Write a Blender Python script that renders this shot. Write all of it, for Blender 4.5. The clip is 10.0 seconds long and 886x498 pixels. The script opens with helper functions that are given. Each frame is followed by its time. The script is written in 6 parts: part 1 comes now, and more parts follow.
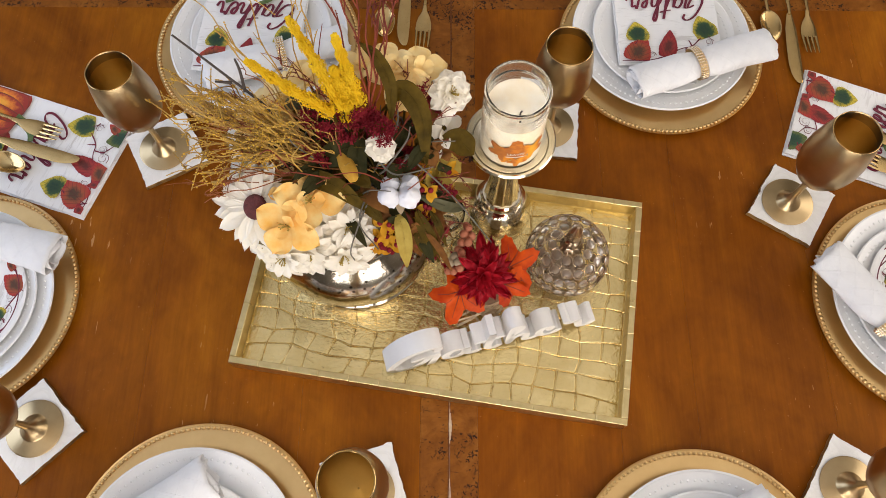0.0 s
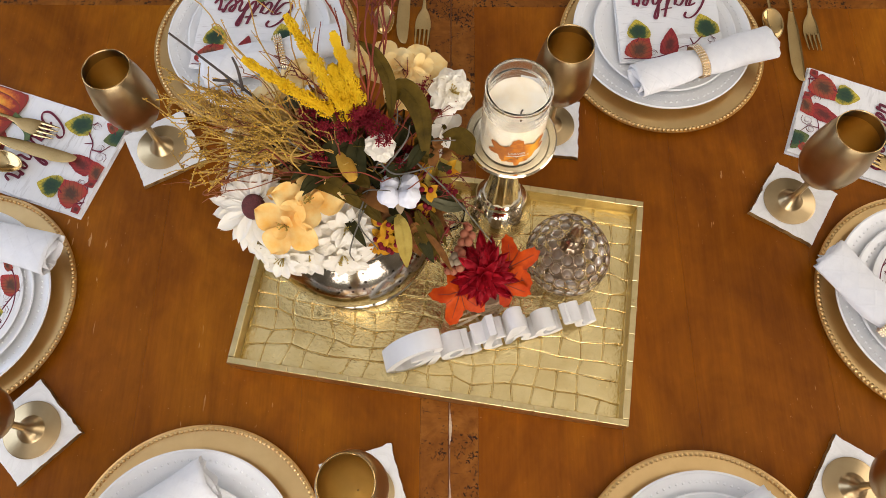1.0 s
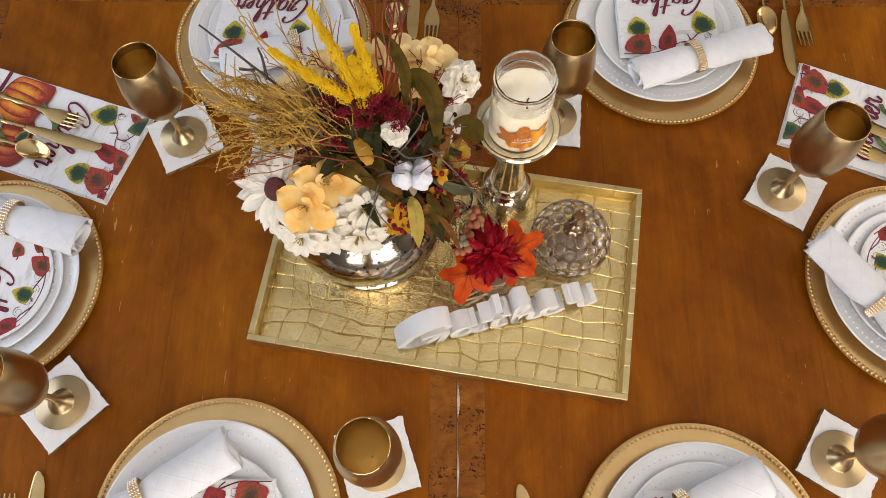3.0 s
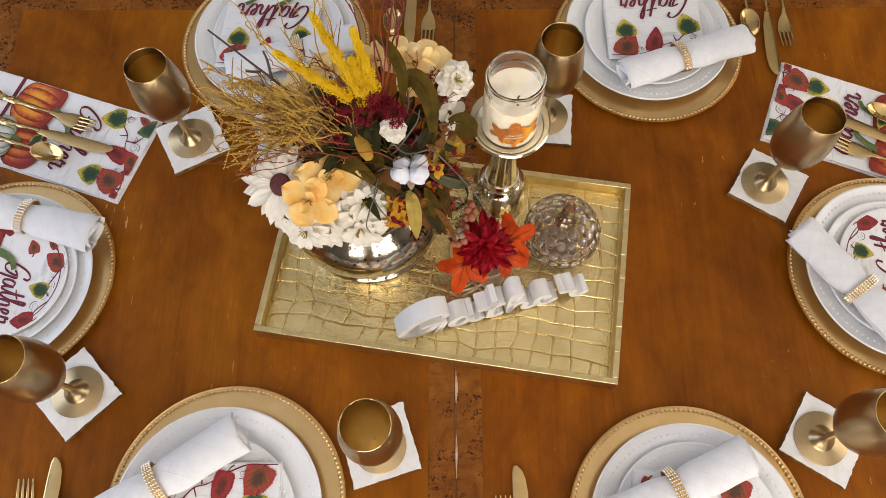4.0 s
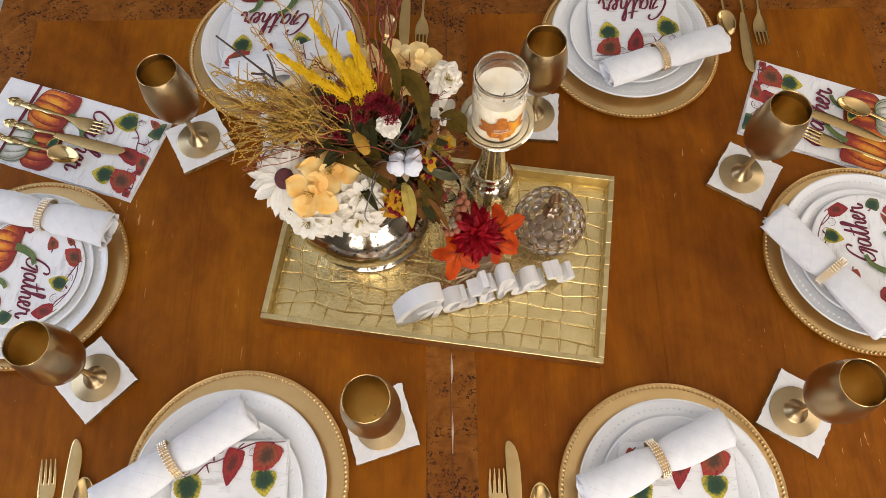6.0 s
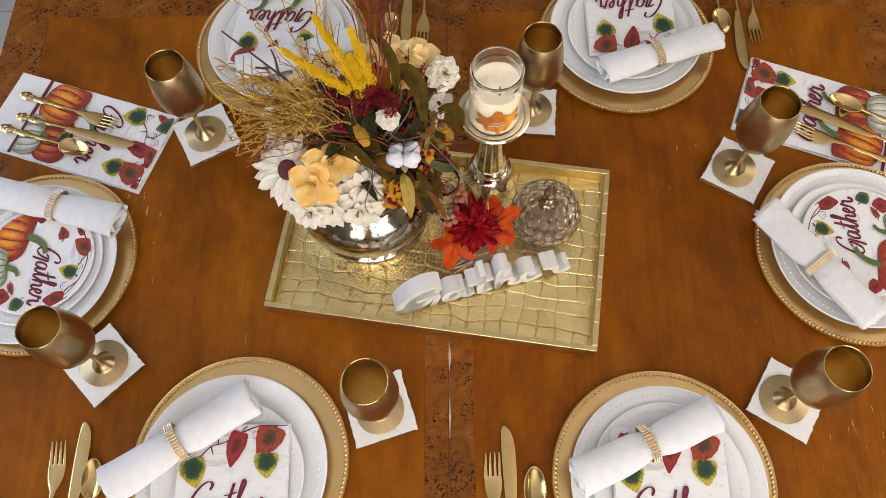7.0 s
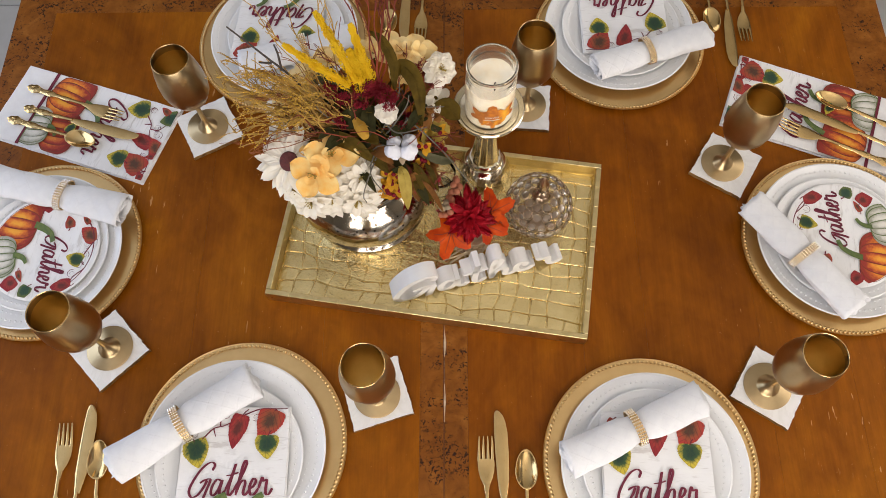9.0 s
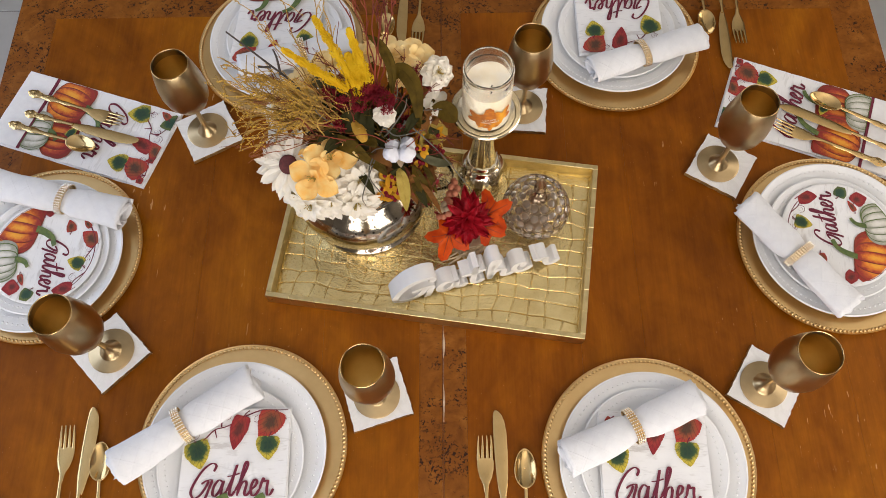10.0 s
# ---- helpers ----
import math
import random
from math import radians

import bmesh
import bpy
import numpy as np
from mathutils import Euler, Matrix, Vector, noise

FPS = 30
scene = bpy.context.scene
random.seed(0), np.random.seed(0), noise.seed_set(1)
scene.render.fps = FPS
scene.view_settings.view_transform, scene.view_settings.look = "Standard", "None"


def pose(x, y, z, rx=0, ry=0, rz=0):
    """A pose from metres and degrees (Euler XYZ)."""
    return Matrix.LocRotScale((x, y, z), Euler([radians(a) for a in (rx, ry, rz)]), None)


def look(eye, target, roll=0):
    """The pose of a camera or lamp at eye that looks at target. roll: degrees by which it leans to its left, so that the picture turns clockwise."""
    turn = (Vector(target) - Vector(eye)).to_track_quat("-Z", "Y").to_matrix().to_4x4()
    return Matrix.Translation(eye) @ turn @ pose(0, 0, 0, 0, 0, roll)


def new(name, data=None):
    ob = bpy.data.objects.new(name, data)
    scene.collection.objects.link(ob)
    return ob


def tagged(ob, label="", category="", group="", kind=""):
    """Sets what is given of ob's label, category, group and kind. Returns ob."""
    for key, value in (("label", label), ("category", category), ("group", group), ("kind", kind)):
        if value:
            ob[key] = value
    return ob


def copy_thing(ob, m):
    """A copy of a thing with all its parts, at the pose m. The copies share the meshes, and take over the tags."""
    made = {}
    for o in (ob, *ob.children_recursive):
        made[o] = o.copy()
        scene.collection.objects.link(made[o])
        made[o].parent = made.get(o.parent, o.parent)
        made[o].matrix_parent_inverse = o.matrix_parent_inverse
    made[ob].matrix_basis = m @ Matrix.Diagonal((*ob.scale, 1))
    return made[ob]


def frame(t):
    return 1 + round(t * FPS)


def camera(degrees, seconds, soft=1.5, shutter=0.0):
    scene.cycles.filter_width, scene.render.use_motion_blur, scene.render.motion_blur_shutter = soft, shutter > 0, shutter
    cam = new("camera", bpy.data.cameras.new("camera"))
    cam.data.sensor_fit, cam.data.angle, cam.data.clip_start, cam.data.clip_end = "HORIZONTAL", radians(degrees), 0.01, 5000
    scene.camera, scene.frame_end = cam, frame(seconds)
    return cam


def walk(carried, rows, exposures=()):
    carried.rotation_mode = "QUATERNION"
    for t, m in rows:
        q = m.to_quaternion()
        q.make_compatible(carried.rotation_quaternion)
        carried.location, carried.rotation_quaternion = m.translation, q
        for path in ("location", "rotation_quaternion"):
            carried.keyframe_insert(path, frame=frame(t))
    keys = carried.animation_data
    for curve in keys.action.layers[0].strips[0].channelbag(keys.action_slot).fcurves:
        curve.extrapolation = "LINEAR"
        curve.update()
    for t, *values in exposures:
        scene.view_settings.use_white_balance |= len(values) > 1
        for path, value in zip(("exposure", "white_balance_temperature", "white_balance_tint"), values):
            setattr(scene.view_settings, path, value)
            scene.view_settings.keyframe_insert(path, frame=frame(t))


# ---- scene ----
cam = camera(62.0, 10.0, soft=0.75)
PATH = [
    (0, (-0.0051, -0.2962, 1.756), (-0.0144, 0.4318, -0.106), -0.3),
    (0.5, (-0.007, -0.2932, 1.752), (-0.0154, 0.4308, -0.112), -0.2),
    (1, (-0.006, -0.2912, 1.75), (-0.0134, 0.4318, -0.115), -0.2),
    (1.5, (-0.003, -0.2913, 1.75), (-0.0104, 0.4248, -0.117), -0.1),
    (2, (-0.0091, -0.3022, 1.755), (-0.0155, 0.4168, -0.11), 0.0),
    (2.5, (-0.0172, -0.3172, 1.771), (-0.0255, 0.4049, -0.094), -0.0),
    (4, (-0.0114, -0.3722, 1.828), (-0.0237, 0.3739, -0.028), -0.9),
    (4.5, (-0.0055, -0.3852, 1.844), (-0.0167, 0.3668, -0.009), -1.2),
    (5, (-0.0016, -0.4003, 1.86), (-0.0098, 0.3578, 0.009), -1.3),
    (5.5, (-0.0026, -0.4113, 1.871), (-0.0118, 0.3508, 0.022), -1.5),
    (7, (0.0122, -0.4503, 1.905), (-0.021, 0.3158, 0.058), -2.9),
    (7.5, (0.0181, -0.4604, 1.915), (-0.019, 0.3038, 0.067), -3.1),
    (8, (0.0171, -0.4634, 1.92), (-0.0131, 0.2958, 0.07), -2.5),
    (8.5, (0.0161, -0.4694, 1.93), (-0.0111, 0.2898, 0.079), -2.0),
    (9, (0.0151, -0.4743, 1.936), (-0.0111, 0.2838, 0.085), -2.1),
    (9.5, (0.012, -0.4783, 1.942), (-0.0121, 0.2828, 0.093), -2.0),
    (10, (0.016, -0.4804, 1.945), (-0.0071, 0.2848, 0.097), -2.2),
]
walk(cam, [(t, look(eye, target, roll)) for t, eye, target, roll in PATH], exposures=[(0, -0.15), (4, -0.29), (10, -0.32)])

# ---- light: daylight from west and south, added fill from east and north, in a closed room ----
world = bpy.data.worlds.new("sky")
scene.world = world
world.use_nodes = True
wn = world.node_tree.nodes
sky = wn.new("ShaderNodeTexSky")
sky.sky_type, sky.sun_disc = "NISHITA", False
sky.sun_elevation, sky.sun_rotation = radians(48), radians(200)
wn["Background"].inputs["Strength"].default_value = 0.1
world.node_tree.links.new(sky.outputs["Color"], wn["Background"].inputs["Color"])


def area_light(name, m, w, h, watts, colour):
    d = bpy.data.lights.new(name, "AREA")
    d.shape, d.size, d.size_y, d.energy, d.color = "RECTANGLE", w, h, watts, colour
    ob = new(name, d)
    ob.matrix_world = m
    return ob


area_light("daylight_west", look((-2.36, 0.2, 1.65), (0, -0.2, 1.9)), 2.2, 1.4, 36, (0.64, 0.75, 1.0))
# added east fill, no known window there, lifts the right half
area_light("daylight_east", look((2.36, 0.0, 1.65), (0, -0.2, 2.7)), 2.2, 1.4, 33, (1.0, 0.89, 0.78))
area_light("daylight_south", look((0.3, -2.36, 1.65), (0.2, 0, 3.1)), 2.4, 1.4, 84, (1.0, 0.91, 0.85))
# added north fill behind the table, no known window there
area_light("daylight_north", look((0.0, 4.76, 1.65), (0.0, 1.5, 1.65)), 3.2, 1.4, 27, (1.0, 0.89, 0.79))

# ---- materials ----
class Mat:
    """A node material: base colour varied at two scales, with grain in relief."""

    def __init__(self, name, rough=0.5, metal=0.0):
        self.m = bpy.data.materials.new(name)
        self.m.use_nodes = True
        self.t = self.m.node_tree
        self.b = self.t.nodes["Principled BSDF"]
        self.b.inputs["Roughness"].default_value = rough
        self.b.inputs["Metallic"].default_value = metal
        self.co = None

    def node(self, kind, **sets):
        n = self.t.nodes.new("ShaderNode" + kind)
        for k, v in sets.items():
            n.inputs[k].default_value = v
        return n

    def link(self, a, b):
        self.t.links.new(a, b)

    def coords(self, which="Object", scale=(1, 1, 1)):
        c, mp = self.node("TexCoord"), self.node("Mapping")
        mp.inputs["Scale"].default_value = scale
        self.link(c.outputs[which], mp.inputs["Vector"])
        return mp.outputs["Vector"]

    def table_coords(self, scale=(1, 1, 1)):
        """Coordinates that run on from board to board, so that no two boards repeat."""
        c, info, add, mp = self.node("TexCoord"), self.node("ObjectInfo"), self.node("VectorMath"), self.node("Mapping")
        mp.inputs["Scale"].default_value = scale
        self.link(c.outputs["Object"], add.inputs[0])
        self.link(info.outputs["Location"], add.inputs[1])
        self.link(add.outputs["Vector"], mp.inputs["Vector"])
        return mp.outputs["Vector"]

    def noise(self, vec, scale, detail=4.0, rough=0.6, distort=0.0):
        n = self.node("TexNoise", Scale=scale, Detail=detail, Roughness=rough, Distortion=distort)
        self.link(vec, n.inputs["Vector"])
        return n.outputs["Fac"]

    def ramp(self, fac, stops):
        r = self.node("ValToRGB")
        e = r.color_ramp.elements
        while len(e) < len(stops):
            e.new(0.5)
        for s, (p, c) in zip(e, stops):
            s.position, s.color = p, (*c, 1)
        self.link(fac, r.inputs["Fac"])
        return r.outputs["Color"]

    def mix(self, fac, a, b, mode="MIX"):
        x = self.t.nodes.new("ShaderNodeMix")
        x.data_type, x.blend_type = "RGBA", mode
        for src, sock in ((fac, x.inputs[0]), (a, x.inputs[6]), (b, x.inputs[7])):
            if isinstance(src, (int, float)):
                sock.default_value = src
            elif isinstance(src, tuple):
                sock.default_value = (*src, 1)
            else:
                self.link(src, sock)
        return x.outputs[2]

    def base(self, colour):
        self.link(colour, self.b.inputs["Base Color"])
        return self

    def bump(self, height, strength=0.2, dist=0.001):
        n = self.node("Bump", Strength=strength, Distance=dist)
        self.link(height, n.inputs["Height"])
        if self.b.inputs["Normal"].is_linked:
            self.link(self.b.inputs["Normal"].links[0].from_socket, n.inputs["Normal"])
        self.link(n.outputs["Normal"], self.b.inputs["Normal"])
        return self

    def roughness(self, fac, lo, hi):
        r = self.node("MapRange")
        r.inputs["To Min"].default_value, r.inputs["To Max"].default_value = lo, hi
        self.link(fac, r.inputs["Value"])
        self.link(r.outputs["Result"], self.b.inputs["Roughness"])
        return self


def plain(name, a, b, rough=0.5, metal=0.0, scale=30.0, fine=300.0, bump=0.15, dist=0.0005, spread=0.12, coat=0.0):
    """Two close tones in broad patches, a fine grain in relief."""
    k = Mat(name, rough, metal)
    v = k.coords()
    n1, n2 = k.noise(v, scale), k.noise(v, fine, 3.0)
    k.base(k.ramp(n1, [(0.3, a), (0.7, b)]))
    k.bump(n2, bump, dist)
    k.roughness(n1, max(0.02, rough - spread), min(1, rough + spread))
    k.b.inputs["Coat Weight"].default_value = coat
    return k.m


def wood_material(name, a, b, c):
    k = Mat(name, 0.3)
    v = k.table_coords((14, 0.9, 14))
    grain = k.noise(v, 3.0, 8.0, 0.65, 0.6)
    pores = k.noise(k.table_coords((300, 9, 60)), 1.0, 3.0, 0.6)
    cloud = k.noise(k.table_coords((1, 0.6, 1)), 5.0, 7.0, 0.58, 1.0)
    tone = k.ramp(grain, [(0.25, a), (0.55, b), (0.8, c)])
    tone = k.mix(0.72, tone, k.ramp(cloud, [(0.28, a), (0.5, b), (0.72, c)]))
    mottle = k.noise(k.table_coords((1, 0.5, 1)), 38.0, 5.0, 0.65, 0.5)
    tone = k.mix(1.0, tone, k.ramp(mottle, [(0.3, (0.86, 0.84, 0.82)), (0.7, (1.12, 1.13, 1.12))]), "MULTIPLY")
    tone = k.mix(1.0, tone, k.ramp(pores, [(0.30, (0.92, 0.91, 0.90)), (0.62, (1.04, 1.04, 1.03))]), "MULTIPLY")
    info = k.node("ObjectInfo")
    tone = k.mix(1.0, tone, k.ramp(info.outputs["Random"], [(0.0, (0.96, 0.92, 0.90)), (1.0, (1.04, 1.08, 1.02))]), "MULTIPLY")
    wear = k.noise(k.table_coords((160, 9, 1)), 1.0, 2.0, 0.5)
    chips = k.noise(k.table_coords((210, 34, 1)), 1.0, 2.0, 0.5, 0.3)
    gate = k.noise(k.table_coords(), 5.0, 2.0)
    m = k.node("Math")
    m.operation = "MULTIPLY"
    k.link(k.ramp(chips, [(0.70, (0, 0, 0)), (0.72, (1, 1, 1))]), m.inputs[0])
    k.link(k.ramp(gate, [(0.57, (0, 0, 0)), (0.64, (1, 1, 1))]), m.inputs[1])
    tone = k.mix(m.outputs[0], tone, (0.50, 0.26, 0.09))
    tone = k.mix(k.ramp(k.noise(k.table_coords(), 230.0, 2.0), [(0.74, (0, 0, 0)), (0.77, (0.6, 0.6, 0.6))]), tone, (0.48, 0.24, 0.09))
    k.base(tone)
    k.bump(pores, 0.12, 0.0004).bump(wear, 0.06, 0.0006)
    k.roughness(cloud, 0.3, 0.5)
    k.b.inputs["Specular IOR Level"].default_value = 0.12
    return k.m


def burl_material(name):
    k = Mat(name, 0.36)
    v = k.table_coords((1, 1, 1))
    swirl = k.noise(v, 16.0, 6.0, 0.65, 1.8)
    fine = k.noise(v, 90.0, 4.0, 0.6, 0.8)
    tone = k.ramp(swirl, [(0.28, (0.120, 0.034, 0.003)), (0.50, (0.215, 0.068, 0.006)), (0.74, (0.34, 0.135, 0.020))])
    tone = k.mix(0.30, tone, k.ramp(fine, [(0.3, (0.12, 0.034, 0.004)), (0.7, (0.26, 0.092, 0.012))]))
    # clustered dark eyes of the burl, no two alike
    spot = k.ramp(k.noise(v, 190.0, 2.5, 0.5, 0.9), [(0.545, (0, 0, 0)), (0.58, (1, 1, 1))])
    where = k.ramp(k.noise(v, 22.0, 4.0, 0.7, 0.6), [(0.47, (0, 0, 0)), (0.56, (1, 1, 1))])
    tone = k.mix(k.mix(1.0, spot, where, "MULTIPLY"), tone, (0.026, 0.009, 0.004))
    streak = k.ramp(k.noise(k.table_coords((60, 150, 1)), 1.0, 3.0, 0.6, 1.0), [(0.64, (0, 0, 0)), (0.70, (0.7, 0.7, 0.7))])
    tone = k.mix(streak, tone, (0.06, 0.02, 0.007))
    k.base(tone).bump(swirl, 0.08, 0.0005)
    k.roughness(swirl, 0.3, 0.5)
    k.b.inputs["Specular IOR Level"].default_value = 0.16
    return k.m


def marble_material(name):
    k = Mat(name, 0.32)
    v = k.coords()
    n = k.noise(v, 14.0, 6.0, 0.65, 1.6)
    veins = k.ramp(n, [(0.40, (0.80, 0.79, 0.76)), (0.49, (0.62, 0.60, 0.56)), (0.53, (0.82, 0.81, 0.78))])
    k.base(k.mix(0.75, veins, (0.82, 0.81, 0.78))).bump(k.noise(v, 120.0), 0.08, 0.0005)
    return k.m


def cloth_material(name, a, b, weave=900.0, check=0.0):
    k = Mat(name, 0.85)
    v = k.coords()
    n = k.noise(v, 60.0, 4.0)
    tone = k.ramp(n, [(0.3, a), (0.7, b)])
    k.base(tone).bump(k.noise(v, weave, 2.0), 0.25, 0.0004)
    k.bump(k.noise(v, 45.0, 3.0, 0.5, 0.6), 0.35, 0.0025)
    if check:
        # woven diamond lines of the damask
        for turn in (45, -45):
            mp = k.node("Mapping")
            mp.inputs["Rotation"].default_value = (0, 0, radians(turn))
            c = k.node("TexCoord")
            k.link(c.outputs["Object"], mp.inputs["Vector"])
            ww = k.node("TexWave", Scale=check)
            k.link(mp.outputs["Vector"], ww.inputs["Vector"])
            k.bump(k.ramp(ww.outputs["Fac"], [(0.955, (0, 0, 0)), (0.985, (1, 1, 1))]), 0.35, 0.0007)
    k.b.inputs["Sheen Weight"].default_value = 0.25
    return k.m


def printed_cloth(name):
    """White towel cloth printed with pale grey plank lines that run across it."""
    k = Mat(name, 0.82)
    v = k.coords()
    lines = k.noise(k.coords("Object", (9, 95, 9)), 1.0, 5.0, 0.7, 0.4)
    knots = k.noise(k.coords("Object", (25, 120, 25)), 1.0, 3.0, 0.6, 1.2)
    tone = k.ramp(lines, [(0.35, (0.50, 0.48, 0.46)), (0.41, (0.79, 0.80, 0.80)), (0.7, (0.83, 0.84, 0.84))])
    tone = k.mix(0.35, tone, k.ramp(knots, [(0.33, (0.55, 0.53, 0.51)), (0.42, (0.85, 0.84, 0.83))]))
    k.base(tone).bump(k.noise(v, 900.0, 2.0), 0.2, 0.0003).bump(k.noise(v, 28.0, 3.0), 0.35, 0.003)
    return k.m


def leaf_print(name, inner, mid, edge, tip=0.0, vein=None):
    """Printed tones from the middle outwards; tip draws the last tone towards the point, vein adds fine ribs."""
    k = Mat(name, 0.8)
    c = k.node("TexCoord")

    def calc(op, a, b=0.0, d=0.0):
        n = k.node("Math")
        n.operation = op
        for src, sock in zip((a, b, d), n.inputs):
            if isinstance(src, (int, float)):
                sock.default_value = src
            else:
                k.link(src, sock)
        return n.outputs[0]

    xyz = k.node("SeparateXYZ")
    k.link(c.outputs["Generated"], xyz.inputs[0])
    gx, gy = calc("ABSOLUTE", calc("SUBTRACT", xyz.outputs[0], 0.5)), xyz.outputs[1]
    dy = calc("SUBTRACT", gy, 0.42)
    dist = calc("SQRT", calc("ADD", calc("MULTIPLY", gx, gx), calc("MULTIPLY", dy, dy)))
    n = k.noise(k.coords("Object", (1, 1, 1)), 110.0, 5.0, 0.7)
    fac = calc("MULTIPLY_ADD", n, 0.5, dist)
    if tip:
        fac = calc("MULTIPLY_ADD", calc("SUBTRACT", gy, 0.5), tip, fac)
    tone = k.ramp(fac, [(0.36, inner), (0.54, mid), (0.70, edge)])
    if vein:
        side = calc("ABSOLUTE", calc("SUBTRACT", calc("FRACT", calc("SUBTRACT", calc("MULTIPLY", gy, 5.0), calc("MULTIPLY", gx, 5.0))), 0.5))
        near = calc("MINIMUM", calc("MULTIPLY", side, 0.16), gx)
        tone = k.mix(k.ramp(near, [(0.006, (0.5, 0.5, 0.5)), (0.020, (0, 0, 0))]), tone, vein)
    k.base(tone)
    k.bump(k.noise(k.coords(), 900.0, 2.0), 0.15, 0.0003)
    return k.m


def satin_metal(name, a, b, rough=0.34, brushed=True):
    k = Mat(name, rough, 1.0)
    v = k.coords()
    n = k.noise(v, 25.0, 5.0)
    k.base(k.ramp(n, [(0.3, a), (0.7, b)]))
    if brushed:
        k.bump(k.noise(k.coords("Object", (60, 60, 900)), 1.0, 2.0), 0.05, 0.0003)
    k.bump(k.noise(v, 500.0, 2.0), 0.06, 0.0002)
    k.roughness(n, rough - 0.07, rough + 0.09)
    return k.m


def mercury_glass(name):
    """Silvered glass with worn specks and a warm, uneven tint."""
    k = Mat(name, 0.08, 1.0)
    v = k.coords()
    cloud = k.noise(v, 12.0, 4.0)
    tone = k.ramp(cloud, [(0.3, (0.34, 0.285, 0.21)), (0.6, (0.62, 0.57, 0.48))])
    specks = k.node("TexVoronoi", Scale=120.0)
    k.link(v, specks.inputs["Vector"])
    sp = k.ramp(specks.outputs["Distance"], [(0.20, (1, 1, 1)), (0.30, (0, 0, 0))])
    where = k.ramp(k.noise(v, 30.0, 3.0), [(0.46, (0, 0, 0)), (0.56, (1, 1, 1))])
    tone = k.mix(k.mix(1.0, sp, where, "MULTIPLY"), tone, (0.09, 0.07, 0.05))
    k.base(tone).bump(k.noise(v, 30.0, 3.0), 0.22, 0.003)
    k.roughness(cloud, 0.05, 0.2)
    return k.m


def glass_material(name, tint=(1, 1, 1), rough=0.0, weight=1.0):
    k = Mat(name, rough)
    k.b.inputs["Base Color"].default_value = (*tint, 1)
    k.b.inputs["Transmission Weight"].default_value = weight
    k.b.inputs["IOR"].default_value = 1.45
    return k.m


def petal_material(name, a, b, rough=0.6):
    k = Mat(name, rough)
    v = k.coords()
    n = k.noise(v, 45.0, 4.0)
    k.base(k.ramp(n, [(0.3, a), (0.7, b)]))
    k.bump(k.noise(v, 350.0, 2.0), 0.2, 0.0004)
    k.b.inputs["Specular IOR Level"].default_value = 0.14
    # thin tissue: part of the light comes through from behind
    thin, both = k.node("BsdfTranslucent"), k.node("MixShader", Fac=0.25)
    k.link(k.b.inputs["Base Color"].links[0].from_socket, thin.inputs["Color"])
    k.link(k.b.outputs["BSDF"], both.inputs[1])
    k.link(thin.outputs["BSDF"], both.inputs[2])
    k.link(both.outputs["Shader"], k.t.nodes["Material Output"].inputs["Surface"])
    return k.m


WOOD = wood_material("stained_wood", (0.108, 0.0268, 0.0009), (0.232, 0.0670, 0.0020), (0.374, 0.127, 0.0044))
WOOD_DARK = wood_material("dark_stained_wood", (0.12, 0.04, 0.012), (0.16, 0.055, 0.016), (0.2, 0.07, 0.02))
BURL = burl_material("burl_veneer")
GLUE = plain("worn_seam", (0.30, 0.16, 0.08), (0.70, 0.55, 0.38), 0.7, scale=60)
GOLD_MATT = satin_metal("matt_gold_lacquer", (0.66, 0.445, 0.195), (0.74, 0.520, 0.240), 0.30, False)
GOLD_CUP = satin_metal("brushed_gold", (0.43, 0.315, 0.165), (0.52, 0.39, 0.215), 0.30)
# cup gold made brighter: the ceiling's light inside is put into the colour
GOLD_LIT_INSIDE = satin_metal("gold_lit_inside", (0.72, 0.53, 0.24), (0.82, 0.62, 0.30), 0.32, False)
GOLD_CUT = satin_metal("polished_gold", (0.60, 0.415, 0.17), (0.70, 0.50, 0.23), 0.15)
GOLD_EDGE = plain("gilded_edge", (0.15, 0.085, 0.035), (0.52, 0.34, 0.12), 0.45, 0.7, 90, 260, 0.6, 0.001)
CHINA = plain("white_china", (0.82, 0.83, 0.83), (0.84, 0.85, 0.85), 0.16, 0, 12, 60, 0.02, 0.0005, 0.04, 0.25)
MARBLE = marble_material("white_marble")
LINEN = cloth_material("white_damask", (0.73, 0.74, 0.76), (0.79, 0.80, 0.81), 900, 15.0)
PRINT = printed_cloth("printed_towel_cloth")
WHITE_HEM = cloth_material("white_cotton", (0.76, 0.75, 0.75), (0.82, 0.82, 0.81))
MAROON = plain("maroon_print", (0.11, 0.008, 0.024), (0.17, 0.014, 0.038), 0.8)
LEAF_GREEN = leaf_print("green_leaf_print", (0.014, 0.045, 0.026), (0.04, 0.085, 0.028), (0.56, 0.44, 0.04), 0.22, (0.03, 0.06, 0.02))
LEAF_DARK = leaf_print("dark_green_leaf_print", (0.02, 0.06, 0.035), (0.03, 0.075, 0.04), (0.12, 0.15, 0.04), 0.1, (0.012, 0.03, 0.018))
LEAF_RED = leaf_print("red_leaf_print", (0.12, 0.024, 0.018), (0.33, 0.034, 0.028), (0.27, 0.015, 0.022), 0.1, (0.09, 0.010, 0.012))
LEAF_RUST = leaf_print("rust_leaf_print", (0.080, 0.040, 0.020), (0.30, 0.070, 0.028), (0.40, 0.034, 0.026), 0.12, (0.09, 0.016, 0.014))
